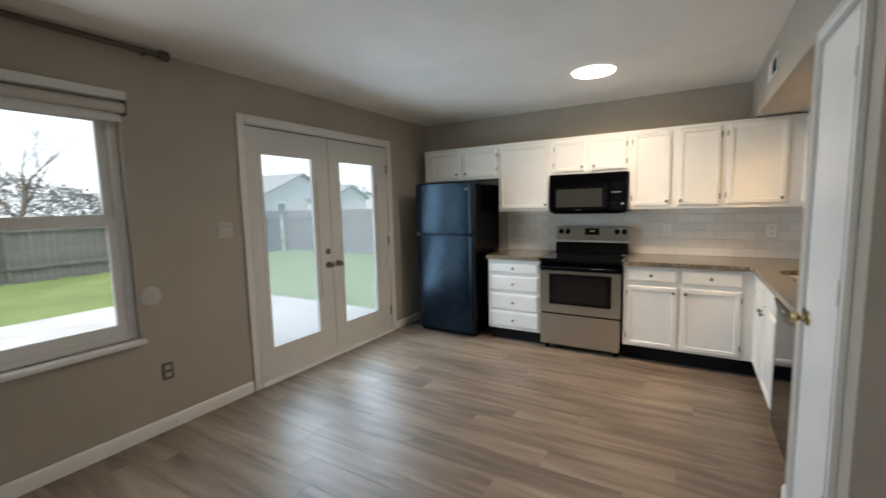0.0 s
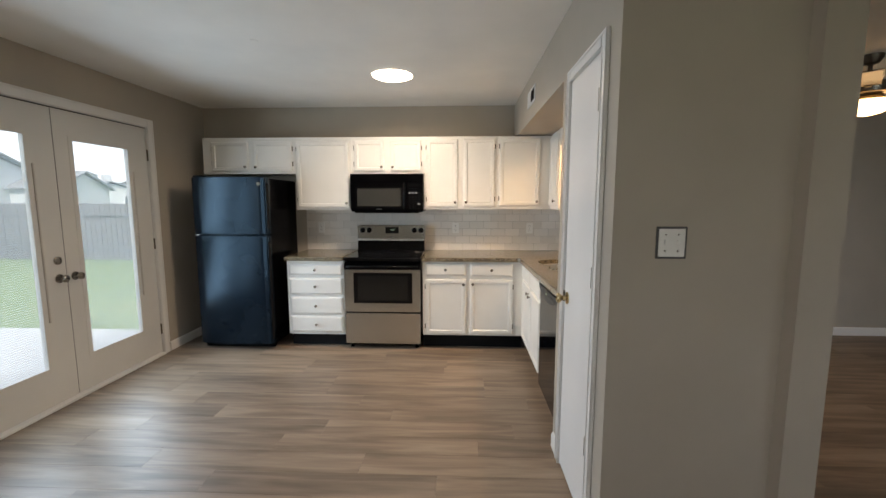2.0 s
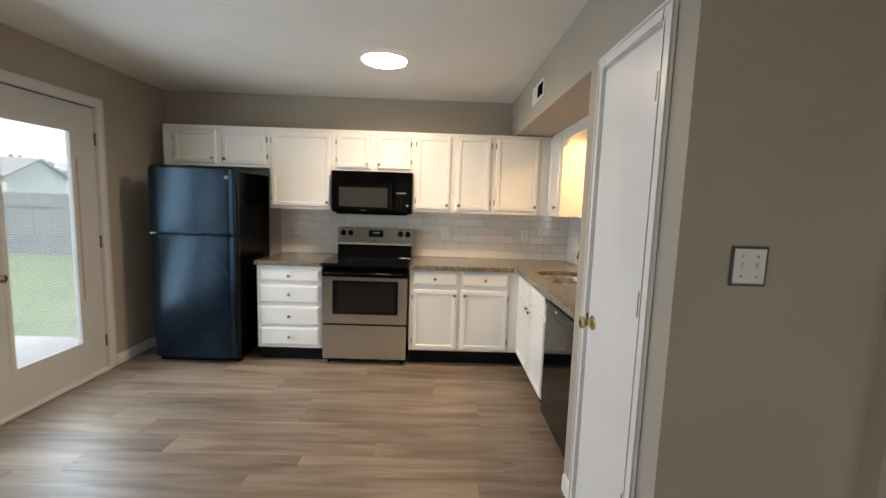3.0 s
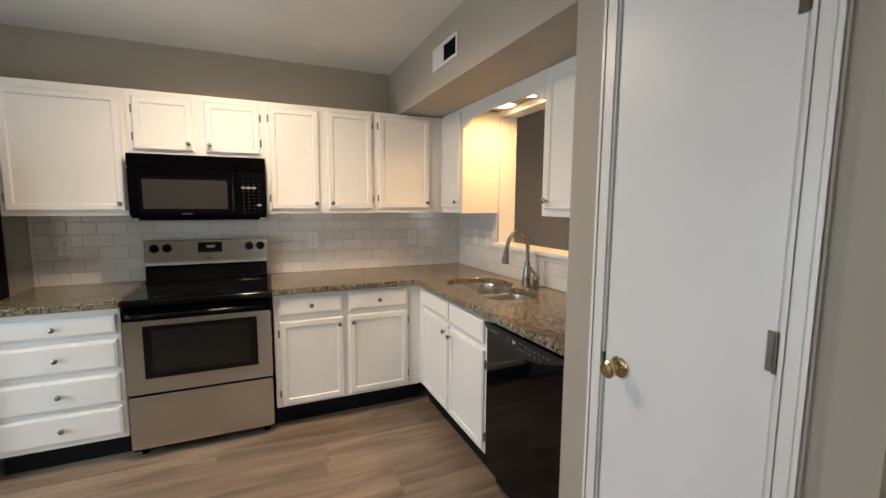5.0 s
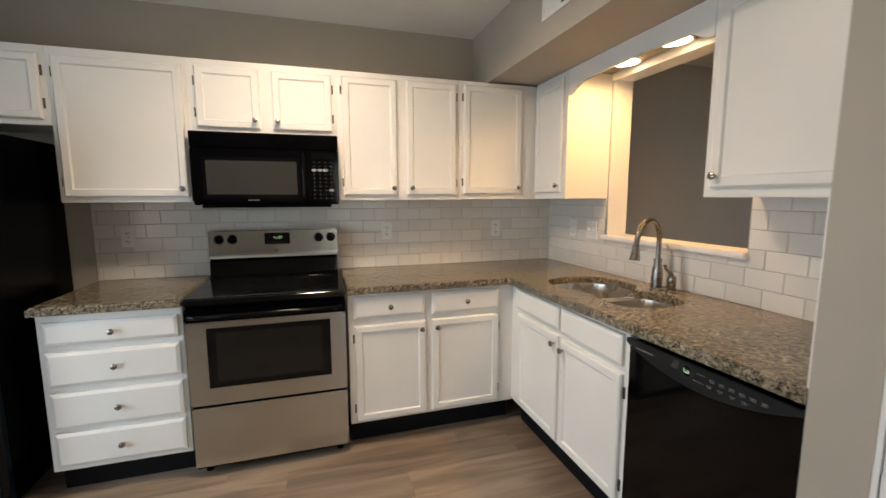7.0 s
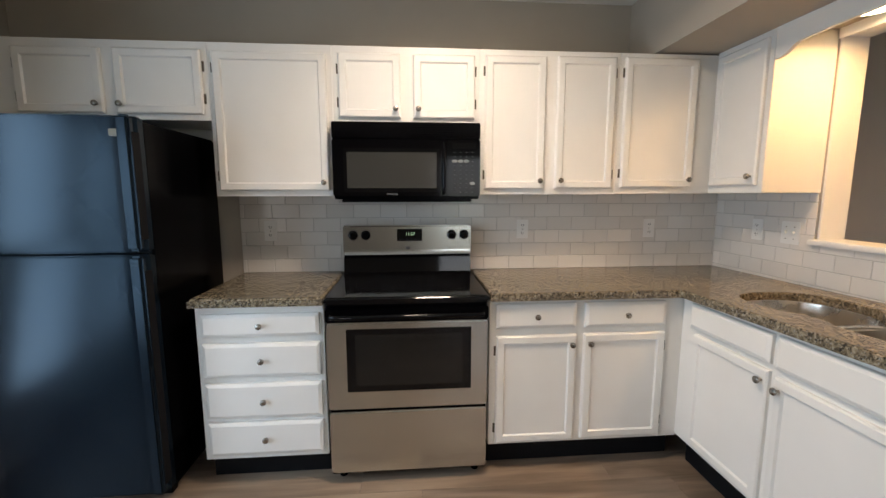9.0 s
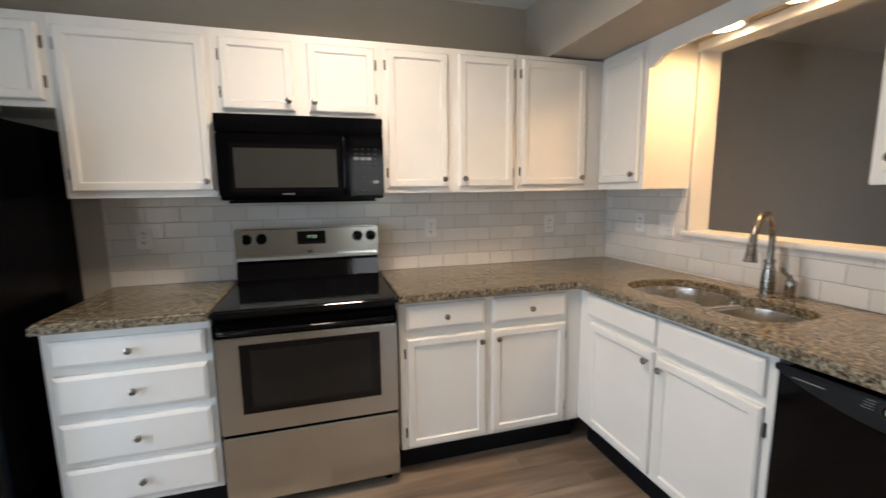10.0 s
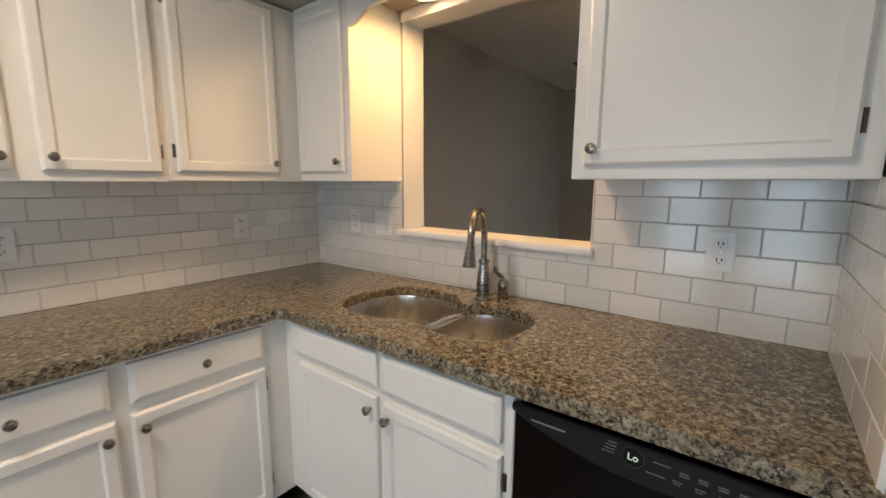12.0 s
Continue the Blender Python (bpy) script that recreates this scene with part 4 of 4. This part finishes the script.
for x0, x1, g0, g1, hinge_left in ((0.023, 0.882, 0.150, 0.692, True), (0.888, 1.757, 1.018, 1.550, False)):
    bm = bmesh.new()
    for b in ((x0, g0, 0.024, 2.120), (g1, x1, 0.024, 2.120)):
        box(bm, b[0], b[1], 0.012, 0.056, b[2], b[3])
    box(bm, g0, g1, 0.012, 0.056, 0.024, 0.285)
    box(bm, g0, g1, 0.012, 0.056, 1.918, 2.120)
    lf = part("door_leaf", bm, M_FRENCH, fdr, smooth=False)
    fr_ = bmesh.new()
    for b in ((g0 - 0.022, g0 + 0.012, 0.263, 1.940), (g1 - 0.012, g1 + 0.022, 0.263, 1.940), (g0 + 0.012, g1 - 0.012, 0.263, 0.297), (g0 + 0.012, g1 - 0.012, 1.906, 1.940)):
        box(fr_, b[0], b[1], 0.0085, 0.0118, b[2], b[3])
    part("glazing_bead", fr_, M_FRENCH, lf, smooth=False)
    p = part("pane", cube(g0 + 0.0005, g1 - 0.0005, 0.020, 0.024, 0.2855, 1.9175), M_HAZE, lf, "clear glass with thin white blinds behind it")
    p.visible_shadow = False
    for i in range(104):
        s = new("blind_slat", slat_me)
        s.parent = lf
        s.location = ((g0 + g1) / 2, 0.036, 0.300 + i * 0.0155)
    part("blind_track", cube(g1 + 0.024, g1 + 0.034, 0.002, 0.0115, 0.62, 1.72, 0.001), M_CAP, lf, "slim grey blind slider track")
    hx = x0 if hinge_left else x1
    for z in (0.25, 1.07, 1.88):
        part("hinge", tube([(hx + (-0.001 if hinge_left else 0.001), 0.004, z - 0.05), (hx + (-0.001 if hinge_left else 0.001), 0.004, z + 0.05)], 0.0068, 8), M_BRONZE, lf, "dull metal door hinge")
    kx = x1 - 0.058 if hinge_left else x0 + 0.058
    part("door_knob", lathe(((0.0, 0.0), (0.032, 0.0), (0.031, 0.006), (0.013, 0.010), (0.012, 0.026), (0.021, 0.033), (0.027, 0.045), (0.025, 0.056), (0.014, 0.062), (0.0, 0.063)), 22, "y", (kx, 0.012, 0.915)), M_NICKEL, lf, "round brushed nickel door knob")
    if hinge_left:
        part("deadbolt", lathe(((0.0, 0.0), (0.030, 0.0), (0.029, 0.008), (0.022, 0.013), (0.010, 0.015), (0.0, 0.016)), 22, "y", (kx, 0.012, 1.045)), M_NICKEL, lf, "round nickel deadbolt")
# Black strips laid in the narrow gaps paint the shade seen there.
part("top_seal", cube(0.0205, 1.7595, 0.008, 0.030, 2.1185, 2.1245), M_DARK, fdr, "black strip painting the shaded gap above the leaves")
part("astragal", cube(0.8825, 0.8875, 0.014, 0.054, 0.024, 2.120), M_DARK, fdr, "black strip painting the shaded gap between the leaves")

# ---- window ----
wnd = thing("window_1", "white double-hung window with its shade rolled up", "window", on_west(-4.405, 0.0), kind="structure")
part("window_sill", cube(-0.06, 0.985, -0.050, 0.010, 0.632, 0.662, 0.006), M_TRIM, wnd)
for b in ((0.0, 0.045), (0.925, 0.970)):
    part("window_frame", cube(b[0] + 0.0005, b[1], 0.045, 0.125, 0.663, 2.0995, 0.003), M_VINYL, wnd)
part("window_frame", cube(0.0455, 0.9245, 0.045, 0.125, 0.663, 0.700, 0.003), M_VINYL, wnd)
part("window_frame", cube(0.0455, 0.9245, 0.045, 0.125, 2.062, 2.0995, 0.003), M_VINYL, wnd)
for z0, z1, y0 in ((0.7005, 1.435, 0.055), (1.388, 2.0615, 0.088)):
    sash = part("sash", bmesh.new(), M_VINYL, wnd)
    bm = bmesh.new()
    for b in ((0.046, 0.096, z0, z1), (0.874, 0.924, z0, z1), (0.096, 0.874, z0, z0 + 0.068), (0.096, 0.874, z1 - 0.046, z1)):
        box(bm, b[0], b[1], y0, y0 + 0.030, b[2], b[3])
    bm.to_mesh(sash.data)
    bm.free()
    p = part("pane", cube(0.0965, 0.8735, y0 + 0.013, y0 + 0.017, z0 + 0.0685, z1 - 0.0465), M_GLASS, sash)
    p.visible_shadow = False
shd = thing("roller_shade", "rolled-up grey fabric shade with a white head rail", "window shade", on_west(-4.455, 0.0))
part("head_rail", cube(-0.05, 1.045, -0.060, -0.001, 2.135, 2.185, 0.004), M_VINYL, shd)
part("fabric_roll", tube([(-0.04, -0.034, 2.088), (1.030, -0.034, 2.088)], 0.030, 18), M_SHADE, shd)
part("bottom_bar", cube(-0.035, 1.025, -0.026, -0.008, 2.008, 2.052, 0.005), M_VINYL, shd)
part("end_bracket", cube(1.031, 1.043, -0.058, -0.001, 2.045, 2.134, 0.002), M_BRONZE, shd)
rod = thing("curtain_rod", "dark brown curtain rod near the ceiling", "curtain rod", on_west(-5.0, 2.45))
part("rod", tube([(0.0, -0.07, 0), (1.82, -0.07, 0)], 0.017, 12), M_ROD, rod)
part("finial", lathe(((0.017, 0.0), (0.030, 0.006), (0.031, 0.050), (0.016, 0.062), (0.0, 0.064)), 14, "x", (1.79, -0.07, 0)), M_ROD, rod)
part("bracket", tube([(1.72, 0.0, -0.01), (1.72, -0.04, -0.012), (1.72, -0.07, -0.012)], 0.006, 8), M_ROD, rod)
solo("door_stop", tube([(0, 0, 0), (0, -0.03, 0), (0, -0.055, 0)], [0.006, 0.004, 0.008], 10), M_PLASTIC, "small white spring door stop on the baseboard", "door stop", m=on_west(-3.29, 0.05, -4.056))

# ---- living room ----
def unseen_window(name, x, w):
    t = thing(name, "unseen window with a pale frame, added to let fill light in", "window", pose(x, YS, 0.0), kind="structure")
    for b in ((0.0005, 0.05, 0.8, 2.0995), (w - 0.05, w - 0.0005, 0.8, 2.0995), (0.05, w - 0.05, 0.8, 0.85), (0.05, w - 0.05, 2.05, 2.0995)):
        part("window_frame", cube(b[0], b[1], -0.10, -0.05, b[2], b[3], 0.003), M_VINYL, t)
    part("pane", cube(0.0505, w - 0.0505, -0.08, -0.076, 0.8505, 2.0495), M_GLASS, t).visible_shadow = False


# Both windows are unseen, added on the south wall to carry the fill lamps.
unseen_window("unseen_window_2", -1.4, 1.2)
unseen_window("unseen_window_3", 1.25, 1.1)

fan = thing("ceiling_fan", "bronze ceiling fan with a glowing amber bowl light", "ceiling fan", pose(1.66, -1.43, H, 0, 0, 12))
part("canopy", lathe(((0.0, 0.0), (0.068, 0.0), (0.066, -0.02), (0.045, -0.055), (0.02, -0.065), (0.0, -0.065)), 24), M_BRONZE, fan)
part("downrod", lathe(((0.0, -0.06), (0.013, -0.06), (0.013, -0.17), (0.0, -0.17)), 12), M_BRONZE, fan)
part("motor", lathe(((0.0, -0.16), (0.05, -0.165), (0.11, -0.19), (0.125, -0.22), (0.12, -0.26), (0.08, -0.28), (0.0, -0.285)), 28), M_BRONZE, fan)
part("light_ring", lathe(((0.0, -0.285), (0.085, -0.286), (0.098, -0.30), (0.10, -0.312), (0.0, -0.313)), 28), M_BRASS, fan)
part("light_bowl", lathe(((0.135, -0.3135), (0.138, -0.325), (0.125, -0.365), (0.09, -0.395), (0.04, -0.408), (0.0, -0.41)), 28), M_FAN, fan, "glowing amber glass bowl")
for i in range(5):
    a = radians(72 * i)
    bl = cube(0.17, 0.62, -0.062, 0.062, -0.238, -0.230, 0.003)
    bmesh.ops.transform(bl, matrix=Matrix.Rotation(a, 4, "Z"), verts=bl.verts[:])
    b = part("blade", bl, M_WALNUT, fan, "dark walnut fan blade")
    ar = cube(0.10, 0.20, -0.018, 0.018, -0.243, -0.2385, 0.001)
    bmesh.ops.transform(ar, matrix=Matrix.Rotation(a, 4, "Z"), verts=ar.verts[:])
    part("blade_arm", ar, M_BRONZE, b)

# ---- garden ----
def lawn_mat():
    n = Nodes("lawn")
    co = n.coords()
    c1 = n.ramp(n.noise(co, 0.55, 5, 0.6), (0.3, (0.120, 0.170, 0.045)), (0.55, (0.170, 0.225, 0.065)), (0.75, (0.225, 0.255, 0.105)))
    c2 = n.ramp(n.noise(co, 26, 4, 0.7), (0.3, g(0.62)), (0.7, g(1.2)))
    n.bump(n.noise(co, 40, 4), 1.0, 0.05)
    return n.set(Base_Color=n.mix(1.0, c1, c2, "MULTIPLY"), Roughness=0.9)


def rough_mat(name, a, b, scale, fine, rough=0.85):
    n = Nodes(name)
    co = n.coords()
    c = n.ramp(n.noise(co, scale, 5, 0.6), (0.3, a), (0.7, b))
    f = n.noise(co, fine, 4, 0.6)
    n.bump(f, 0.4, 0.004)
    return n.set(Base_Color=n.mix(1.0, c, n.ramp(f, (0.3, g(0.8)), (0.7, g(1.15))), "MULTIPLY"), Roughness=rough)


M_LAWN = lawn_mat()
M_CONC = rough_mat("patio_concrete", (0.30, 0.295, 0.285), (0.40, 0.395, 0.385), 1.3, 60)
M_FENCE = rough_mat("weathered_fence_wood", (0.085, 0.080, 0.078), (0.155, 0.148, 0.143), 3.0, 70)
M_SIDING = rough_mat("grey_siding", (0.40, 0.41, 0.42), (0.48, 0.48, 0.48), 0.8, 20)
M_ROOF = rough_mat("grey_shingles", (0.16, 0.16, 0.165), (0.23, 0.225, 0.22), 1.0, 14)
M_BARK = rough_mat("bare_bark", (0.075, 0.062, 0.052), (0.13, 0.11, 0.095), 4.0, 60)
M_PANE = paint("dark_window_glass", (0.05, 0.06, 0.07), 0.1)
GZ = -0.20
solo("ground", cube(-400, 400, -400, 400, GZ - 0.2, GZ), M_LAWN, "broad green winter lawn", "lawn", "structure")
solo("patio", cube(-9.4, XW - 0.141, -8.0, 0.15, GZ - 0.05, GZ + 0.10, 0.01), M_CONC, "pale concrete patio slab", "patio", "structure")


def fence(m, length, label):
    t = thing("fence", label, "fence", m, "garden fence")
    step = 0.148
    k = int(length / step)
    pk = mesh_of("picket", cube(-0.068, 0.068, -0.01, 0.01, 0.03, 1.58), M_FENCE, False)
    rng = random.Random(int(length * 10))
    for i in range(k):
        o = new("picket", pk)
        o.parent = t
        o.location = (step * (i + 0.5), rng.uniform(-0.004, 0.004), rng.uniform(-0.02, 0.02))
    for z in (0.35, 1.25):
        part("rail", cube(0, length, -0.055, -0.012, z, z + 0.085), M_FENCE, t)
    for i in range(int(length / 2.4) + 1):
        part("post", cube(i * 2.4, i * 2.4 + 0.09, -0.15, -0.056, 0.0, 1.62), M_FENCE, t)


fence(pose(-15.0, 6.4, GZ), 10.9, "weathered grey wooden picket fence beside the lawn")
fence(pose(-15.0, -14.0, GZ, 0, 0, 90), 20.2, "weathered grey wooden picket fence behind the lawn")


def house(m, w, d, eave, ridge, label, chimney=False, wing=False):
    """A gabled house; its gable faces local -y."""
    t = thing("house", label, "house", m, "neighbouring houses")
    bm = bmesh.new()
    pts = ((-w / 2, 0), (w / 2, 0), (w / 2, eave), (0, ridge - 0.15), (-w / 2, eave))
    a = [bm.verts.new((x, 0, z)) for x, z in pts]
    b = [bm.verts.new((x, d, z)) for x, z in pts]
    bm.faces.new(a)
    bm.faces.new(b[::-1])
    for i in range(5):
        bm.faces.new((a[i], b[i], b[(i + 1) % 5], a[(i + 1) % 5]))
    bmesh.ops.recalc_face_normals(bm, faces=bm.faces[:])
    part("wall", bm, M_SIDING, t, smooth=False)
    rf = bmesh.new()
    for s in (-1, 1):
        q = [(s * (w / 2 + 0.4), eave - 0.25), (0, ridge), (0, ridge + 0.12), (s * (w / 2 + 0.4), eave - 0.13)]
        p0 = [rf.verts.new((x, -0.4, z)) for x, z in q]
        p1 = [rf.verts.new((x, d + 0.4, z)) for x, z in q]
        rf.faces.new(p0)
        rf.faces.new(p1)
        for i in range(4):
            rf.faces.new((p0[i], p1[i], p1[(i + 1) % 4], p0[(i + 1) % 4]))
    bmesh.ops.recalc_face_normals(rf, faces=rf.faces[:])
    roof = part("roof", rf, M_ROOF, t, "grey shingle roof", smooth=False)
    if chimney:
        part("chimney", cube(0.6, 1.4, d * 0.4, d * 0.4 + 0.8, ridge - 0.8, ridge + 1.0), M_SIDING, roof)
    for x in (-w * 0.28, w * 0.2):
        wd = part("window", cube(x - 0.5, x + 0.5, -0.06, -0.005, 1.0, 2.2), M_TRIM, t)
        part("pane", cube(x - 0.42, x + 0.42, -0.075, -0.061, 1.08, 2.12), M_PANE, wd)
    if wing:
        wb = bmesh.new()
        wp = ((w * 0.08, 0), (w * 0.62, 0), (w * 0.62, eave - 0.3), (w * 0.35, ridge - 1.1), (w * 0.08, eave - 0.3))
        a = [wb.verts.new((x, -3.0, z)) for x, z in wp]
        b = [wb.verts.new((x, -0.02, z)) for x, z in wp]
        wb.faces.new(a)
        for i in range(5):
            wb.faces.new((a[i], b[i], b[(i + 1) % 5], a[(i + 1) % 5]))
        bmesh.ops.recalc_face_normals(wb, faces=wb.faces[:])
        part("wing", wb, M_SIDING, t, smooth=False)
        for s in (-1, 1):
            c = w * 0.35
            wr = bmesh.new()
            q = [(c + s * (w * 0.27 + 0.3), eave - 0.5), (c, ridge - 1.02), (c, ridge - 0.9), (c + s * (w * 0.27 + 0.3), eave - 0.38)]
            p0 = [wr.verts.new((x, -3.3, z)) for x, z in q]
            p1 = [wr.verts.new((x, 0.5, z)) for x, z in q]
            wr.faces.new(p0)
            wr.faces.new(p1)
            for i in range(4):
                wr.faces.new((p0[i], p1[i], p1[(i + 1) % 4], p0[(i + 1) % 4]))
            bmesh.ops.recalc_face_normals(wr, faces=wr.faces[:])
            part("wing_roof", wr, M_ROOF, t, smooth=False)
    return t


house(pose(-31.5, 21.4, GZ, 0, 0, 96), 9.0, 14.0, 2.9, 4.7, "grey sided gabled house beyond the fence", wing=True)
house(pose(-40.5, 40.6, GZ, 0, 0, 60), 8.0, 9.0, 2.4, 3.7, "pale sided house with a chimney beyond the fence", chimney=True)


def tree(m, height, seed, label):
    """A bare tree: tapered trunk, forking limbs and a haze of twigs."""
    rng = random.Random(seed)
    t = thing("tree", label, "tree", m, "bare garden trees")
    trunk, crown = bmesh.new(), bmesh.new()

    def limb(bm, p, d, length, r, depth):
        n = 5
        pts, rad = [p], [r]
        for i in range(n):
            d = (d + Vector((rng.gauss(0, 0.10), rng.gauss(0, 0.10), rng.gauss(0.03, 0.06)))).normalized()
            pts.append(pts[-1] + d * length / n)
            rad.append(r * (1 - 0.6 * (i + 1) / n))
        sub = tube(pts, rad, 5 if depth else 8)
        me = bpy.data.meshes.new("limb")
        sub.to_mesh(me)
        sub.free()
        bm.from_mesh(me)
        bpy.data.meshes.remove(me)
        if depth < 4:
            for k in range(3 if depth else 6):
                j = rng.randint(2, n)
                a = rng.uniform(0, 2 * math.pi)
                s = (d * 0.75 + Vector((math.cos(a), math.sin(a), rng.uniform(-0.1, 0.5))) * 0.75).normalized()
                limb(crown, pts[j], s, length * rng.uniform(0.5, 0.72), max(0.006, rad[j] * 0.62), depth + 1)

    limb(trunk, Vector((0, 0, 0)), Vector((0, 0, 1)), height * 0.42, height * 0.022, 0)
    part("trunk", trunk, M_BARK, t)
    part("crown", crown, M_BARK, t, "bare twiggy crown")


tree(pose(-19.0, -3.0, GZ), 7.5, 3, "bare leafless tree behind the fence")
tree(pose(-21.0, -6.0, GZ), 8.5, 5, "bare leafless tree behind the fence")
tree(pose(-26.0, 1.0, GZ), 8.0, 8, "bare leafless tree behind the fence")
tree(pose(-18.0, 22.0, GZ), 6.0, 11, "bare leafless tree between the houses")
tree(pose(-24.0, -1.5, GZ), 7.0, 14, "bare leafless tree behind the fence")
tree(pose(-28.0, -5.0, GZ), 8.0, 15, "bare leafless tree behind the fence")
tree(pose(-34.0, 24.0, GZ), 8.0, 12, "bare leafless tree between the houses")


def far_woods():
    """A distant belt of winter trees: thousands of small twig tufts with a ragged top."""
    rng = random.Random(4)
    vs, fs = [], []
    for i in range(62000):
        a = rng.uniform(1.7, 4.3)
        r = rng.uniform(75, 95)
        top = 4.6 + 4.6 * min(1.0, max(0.0, (a - 2.85) / 0.25)) + 2.4 * noise.noise((a * 9, 0, 0)) + 1.2 * noise.noise((a * 31, 3, 0))
        z = GZ + rng.random() ** 0.7 * max(2.0, top)
        s = rng.uniform(0.08, 0.36)
        x, y = r * math.cos(a), r * math.sin(a)
        n = len(vs)
        for k in range(4):
            vs.append((x + rng.uniform(-s, s), y + rng.uniform(-s, s), z + rng.uniform(-s, s)))
        fs += [(n, n + 1, n + 2), (n, n + 2, n + 3)]
    me = bpy.data.meshes.new("woods")
    me.from_pydata(vs, [], fs)
    me.materials.append(M_WOODS)
    tagged(new("woods", me), "belt of bare winter woods toned grey-blue for distance haze", "trees", kind="stuff")


# Pale grey-blue: distance haze is mixed into the woods' colour.
M_WOODS = rough_mat("haze_toned_winter_woods", (0.09, 0.095, 0.10), (0.15, 0.155, 0.16), 0.3, 3)
far_woods()


# ---- tiles ----
TW, TH, JOINT = 0.1538, 0.0773, 0.0032
tile_cache = {}


def tile_mesh(w, h):
    key = (round(w, 3), round(h, 3))
    if key not in tile_cache:
        bm = box(bmesh.new(), -w / 2, w / 2, -0.0075, -0.001, -h / 2, h / 2)
        bmesh.ops.recalc_face_normals(bm, faces=bm.faces[:])
        f = min(bm.faces, key=lambda q: q.calc_center_median().y)
        bmesh.ops.inset_individual(bm, faces=[f], thickness=0.0022, depth=0.0014)
        tile_cache[key] = mesh_of("tile", bm, M_TILE)
    return tile_cache[key]


def tiled(parent, m, width, z0, z1, shift=0.0, gap=None):
    """Running-bond tiles over a strip of wall; gap: (x0, x1, z) a cut-out above z."""
    bm = bmesh.new()
    if gap:
        for a, b, c, d in ((0.0, width, z0, gap[2]), (0.0, gap[0], gap[2], z1), (gap[1], width, gap[2], z1)):
            box(bm, a, b, -0.0056, -0.0003, c, d)
    else:
        box(bm, 0.0, width, -0.0056, -0.0003, z0, z1)
    part("grout", bm, M_GROUT, parent).matrix_world = m
    row = 0
    z = z0
    while z < z1 - 0.01:
        h = min(TH, z1 - z)
        x = -((shift + (TW + JOINT) * 0.5 * (row % 2)) % (TW + JOINT))
        while x < width - 0.004:
            a, b = max(0.0, x), min(width, x + TW)
            spans = [(a, b, h)]
            if gap and z + h > gap[2]:
                spans = [(a, min(b, gap[0]), h), (max(a, gap[1]), b, h)]
                if z < gap[2] - 0.012:
                    spans.append((max(a, gap[0]), min(b, gap[1]), gap[2] - z))
            for p, q, hh in spans:
                if q - p > 0.006:
                    o = new("tile", tile_mesh(q - p, hh))
                    o.parent = parent
                    o.matrix_world = m @ Matrix.Translation(((p + q) / 2, 0, z + hh / 2))
            x += TW + JOINT
        z += TH + JOINT
        row += 1


tiled(wall_north, on_north(-2.946), 2.9375, 0.9215, 1.392, 0.1315)
tiled(wall_east, on_east(-0.0005), 2.2035, 0.8605, 1.398, 0.010, (0.662, 1.567, 1.133))
tiled(wall_return, pose(-0.0095, -2.205, 0, 0, 0, 180), 0.622, 0.8605, 1.398, 0.02)
solo("tile_edge_strip", cube(-0.6365, -0.6320, -2.205, -2.196, 0.930, 1.398, 0.001), M_TRIM, "white edge strip ending the tiles", "tile trim", "structure")

# ---- floor planks ----
floor = solo("floor", cube(XW, XL, YS, 0.0, -0.12, -0.006), M_DARK, "taupe wood-look vinyl plank floor", "floor", "structure")
PW, PL = 0.181, 1.22
plank_cache = {}


def plank_mesh(length, width):
    key = (round(length, 2), round(width, 3))
    if key not in plank_cache:
        L, w = key
        bm = box(bmesh.new(), -L / 2 + 0.0003, L / 2 - 0.0003, -w / 2 + 0.0003, w / 2 - 0.0003, -0.006, -0.0006)
        bmesh.ops.recalc_face_normals(bm, faces=bm.faces[:])
        f = max(bm.faces, key=lambda q: q.calc_center_median().z)
        bmesh.ops.inset_individual(bm, faces=[f], thickness=0.0011, depth=0.0006)
        plank_cache[key] = mesh_of("plank", bm, M_PLANK)
    return plank_cache[key]


rng = random.Random(21)
y = 0.0
while y > YS + 0.01:
    w = min(PW, y - YS)
    x = XW - round(rng.uniform(0.05, 1.15), 2)
    while x < XL - 0.02:
        a, b = max(XW, x), min(XL, x + PL)
        if b - a > 0.03:
            o = new("plank", plank_mesh(b - a, w))
            o.parent = floor
            o.location = ((a + b) / 2, y - w / 2, 0.0)
        x += PL
    y -= PW
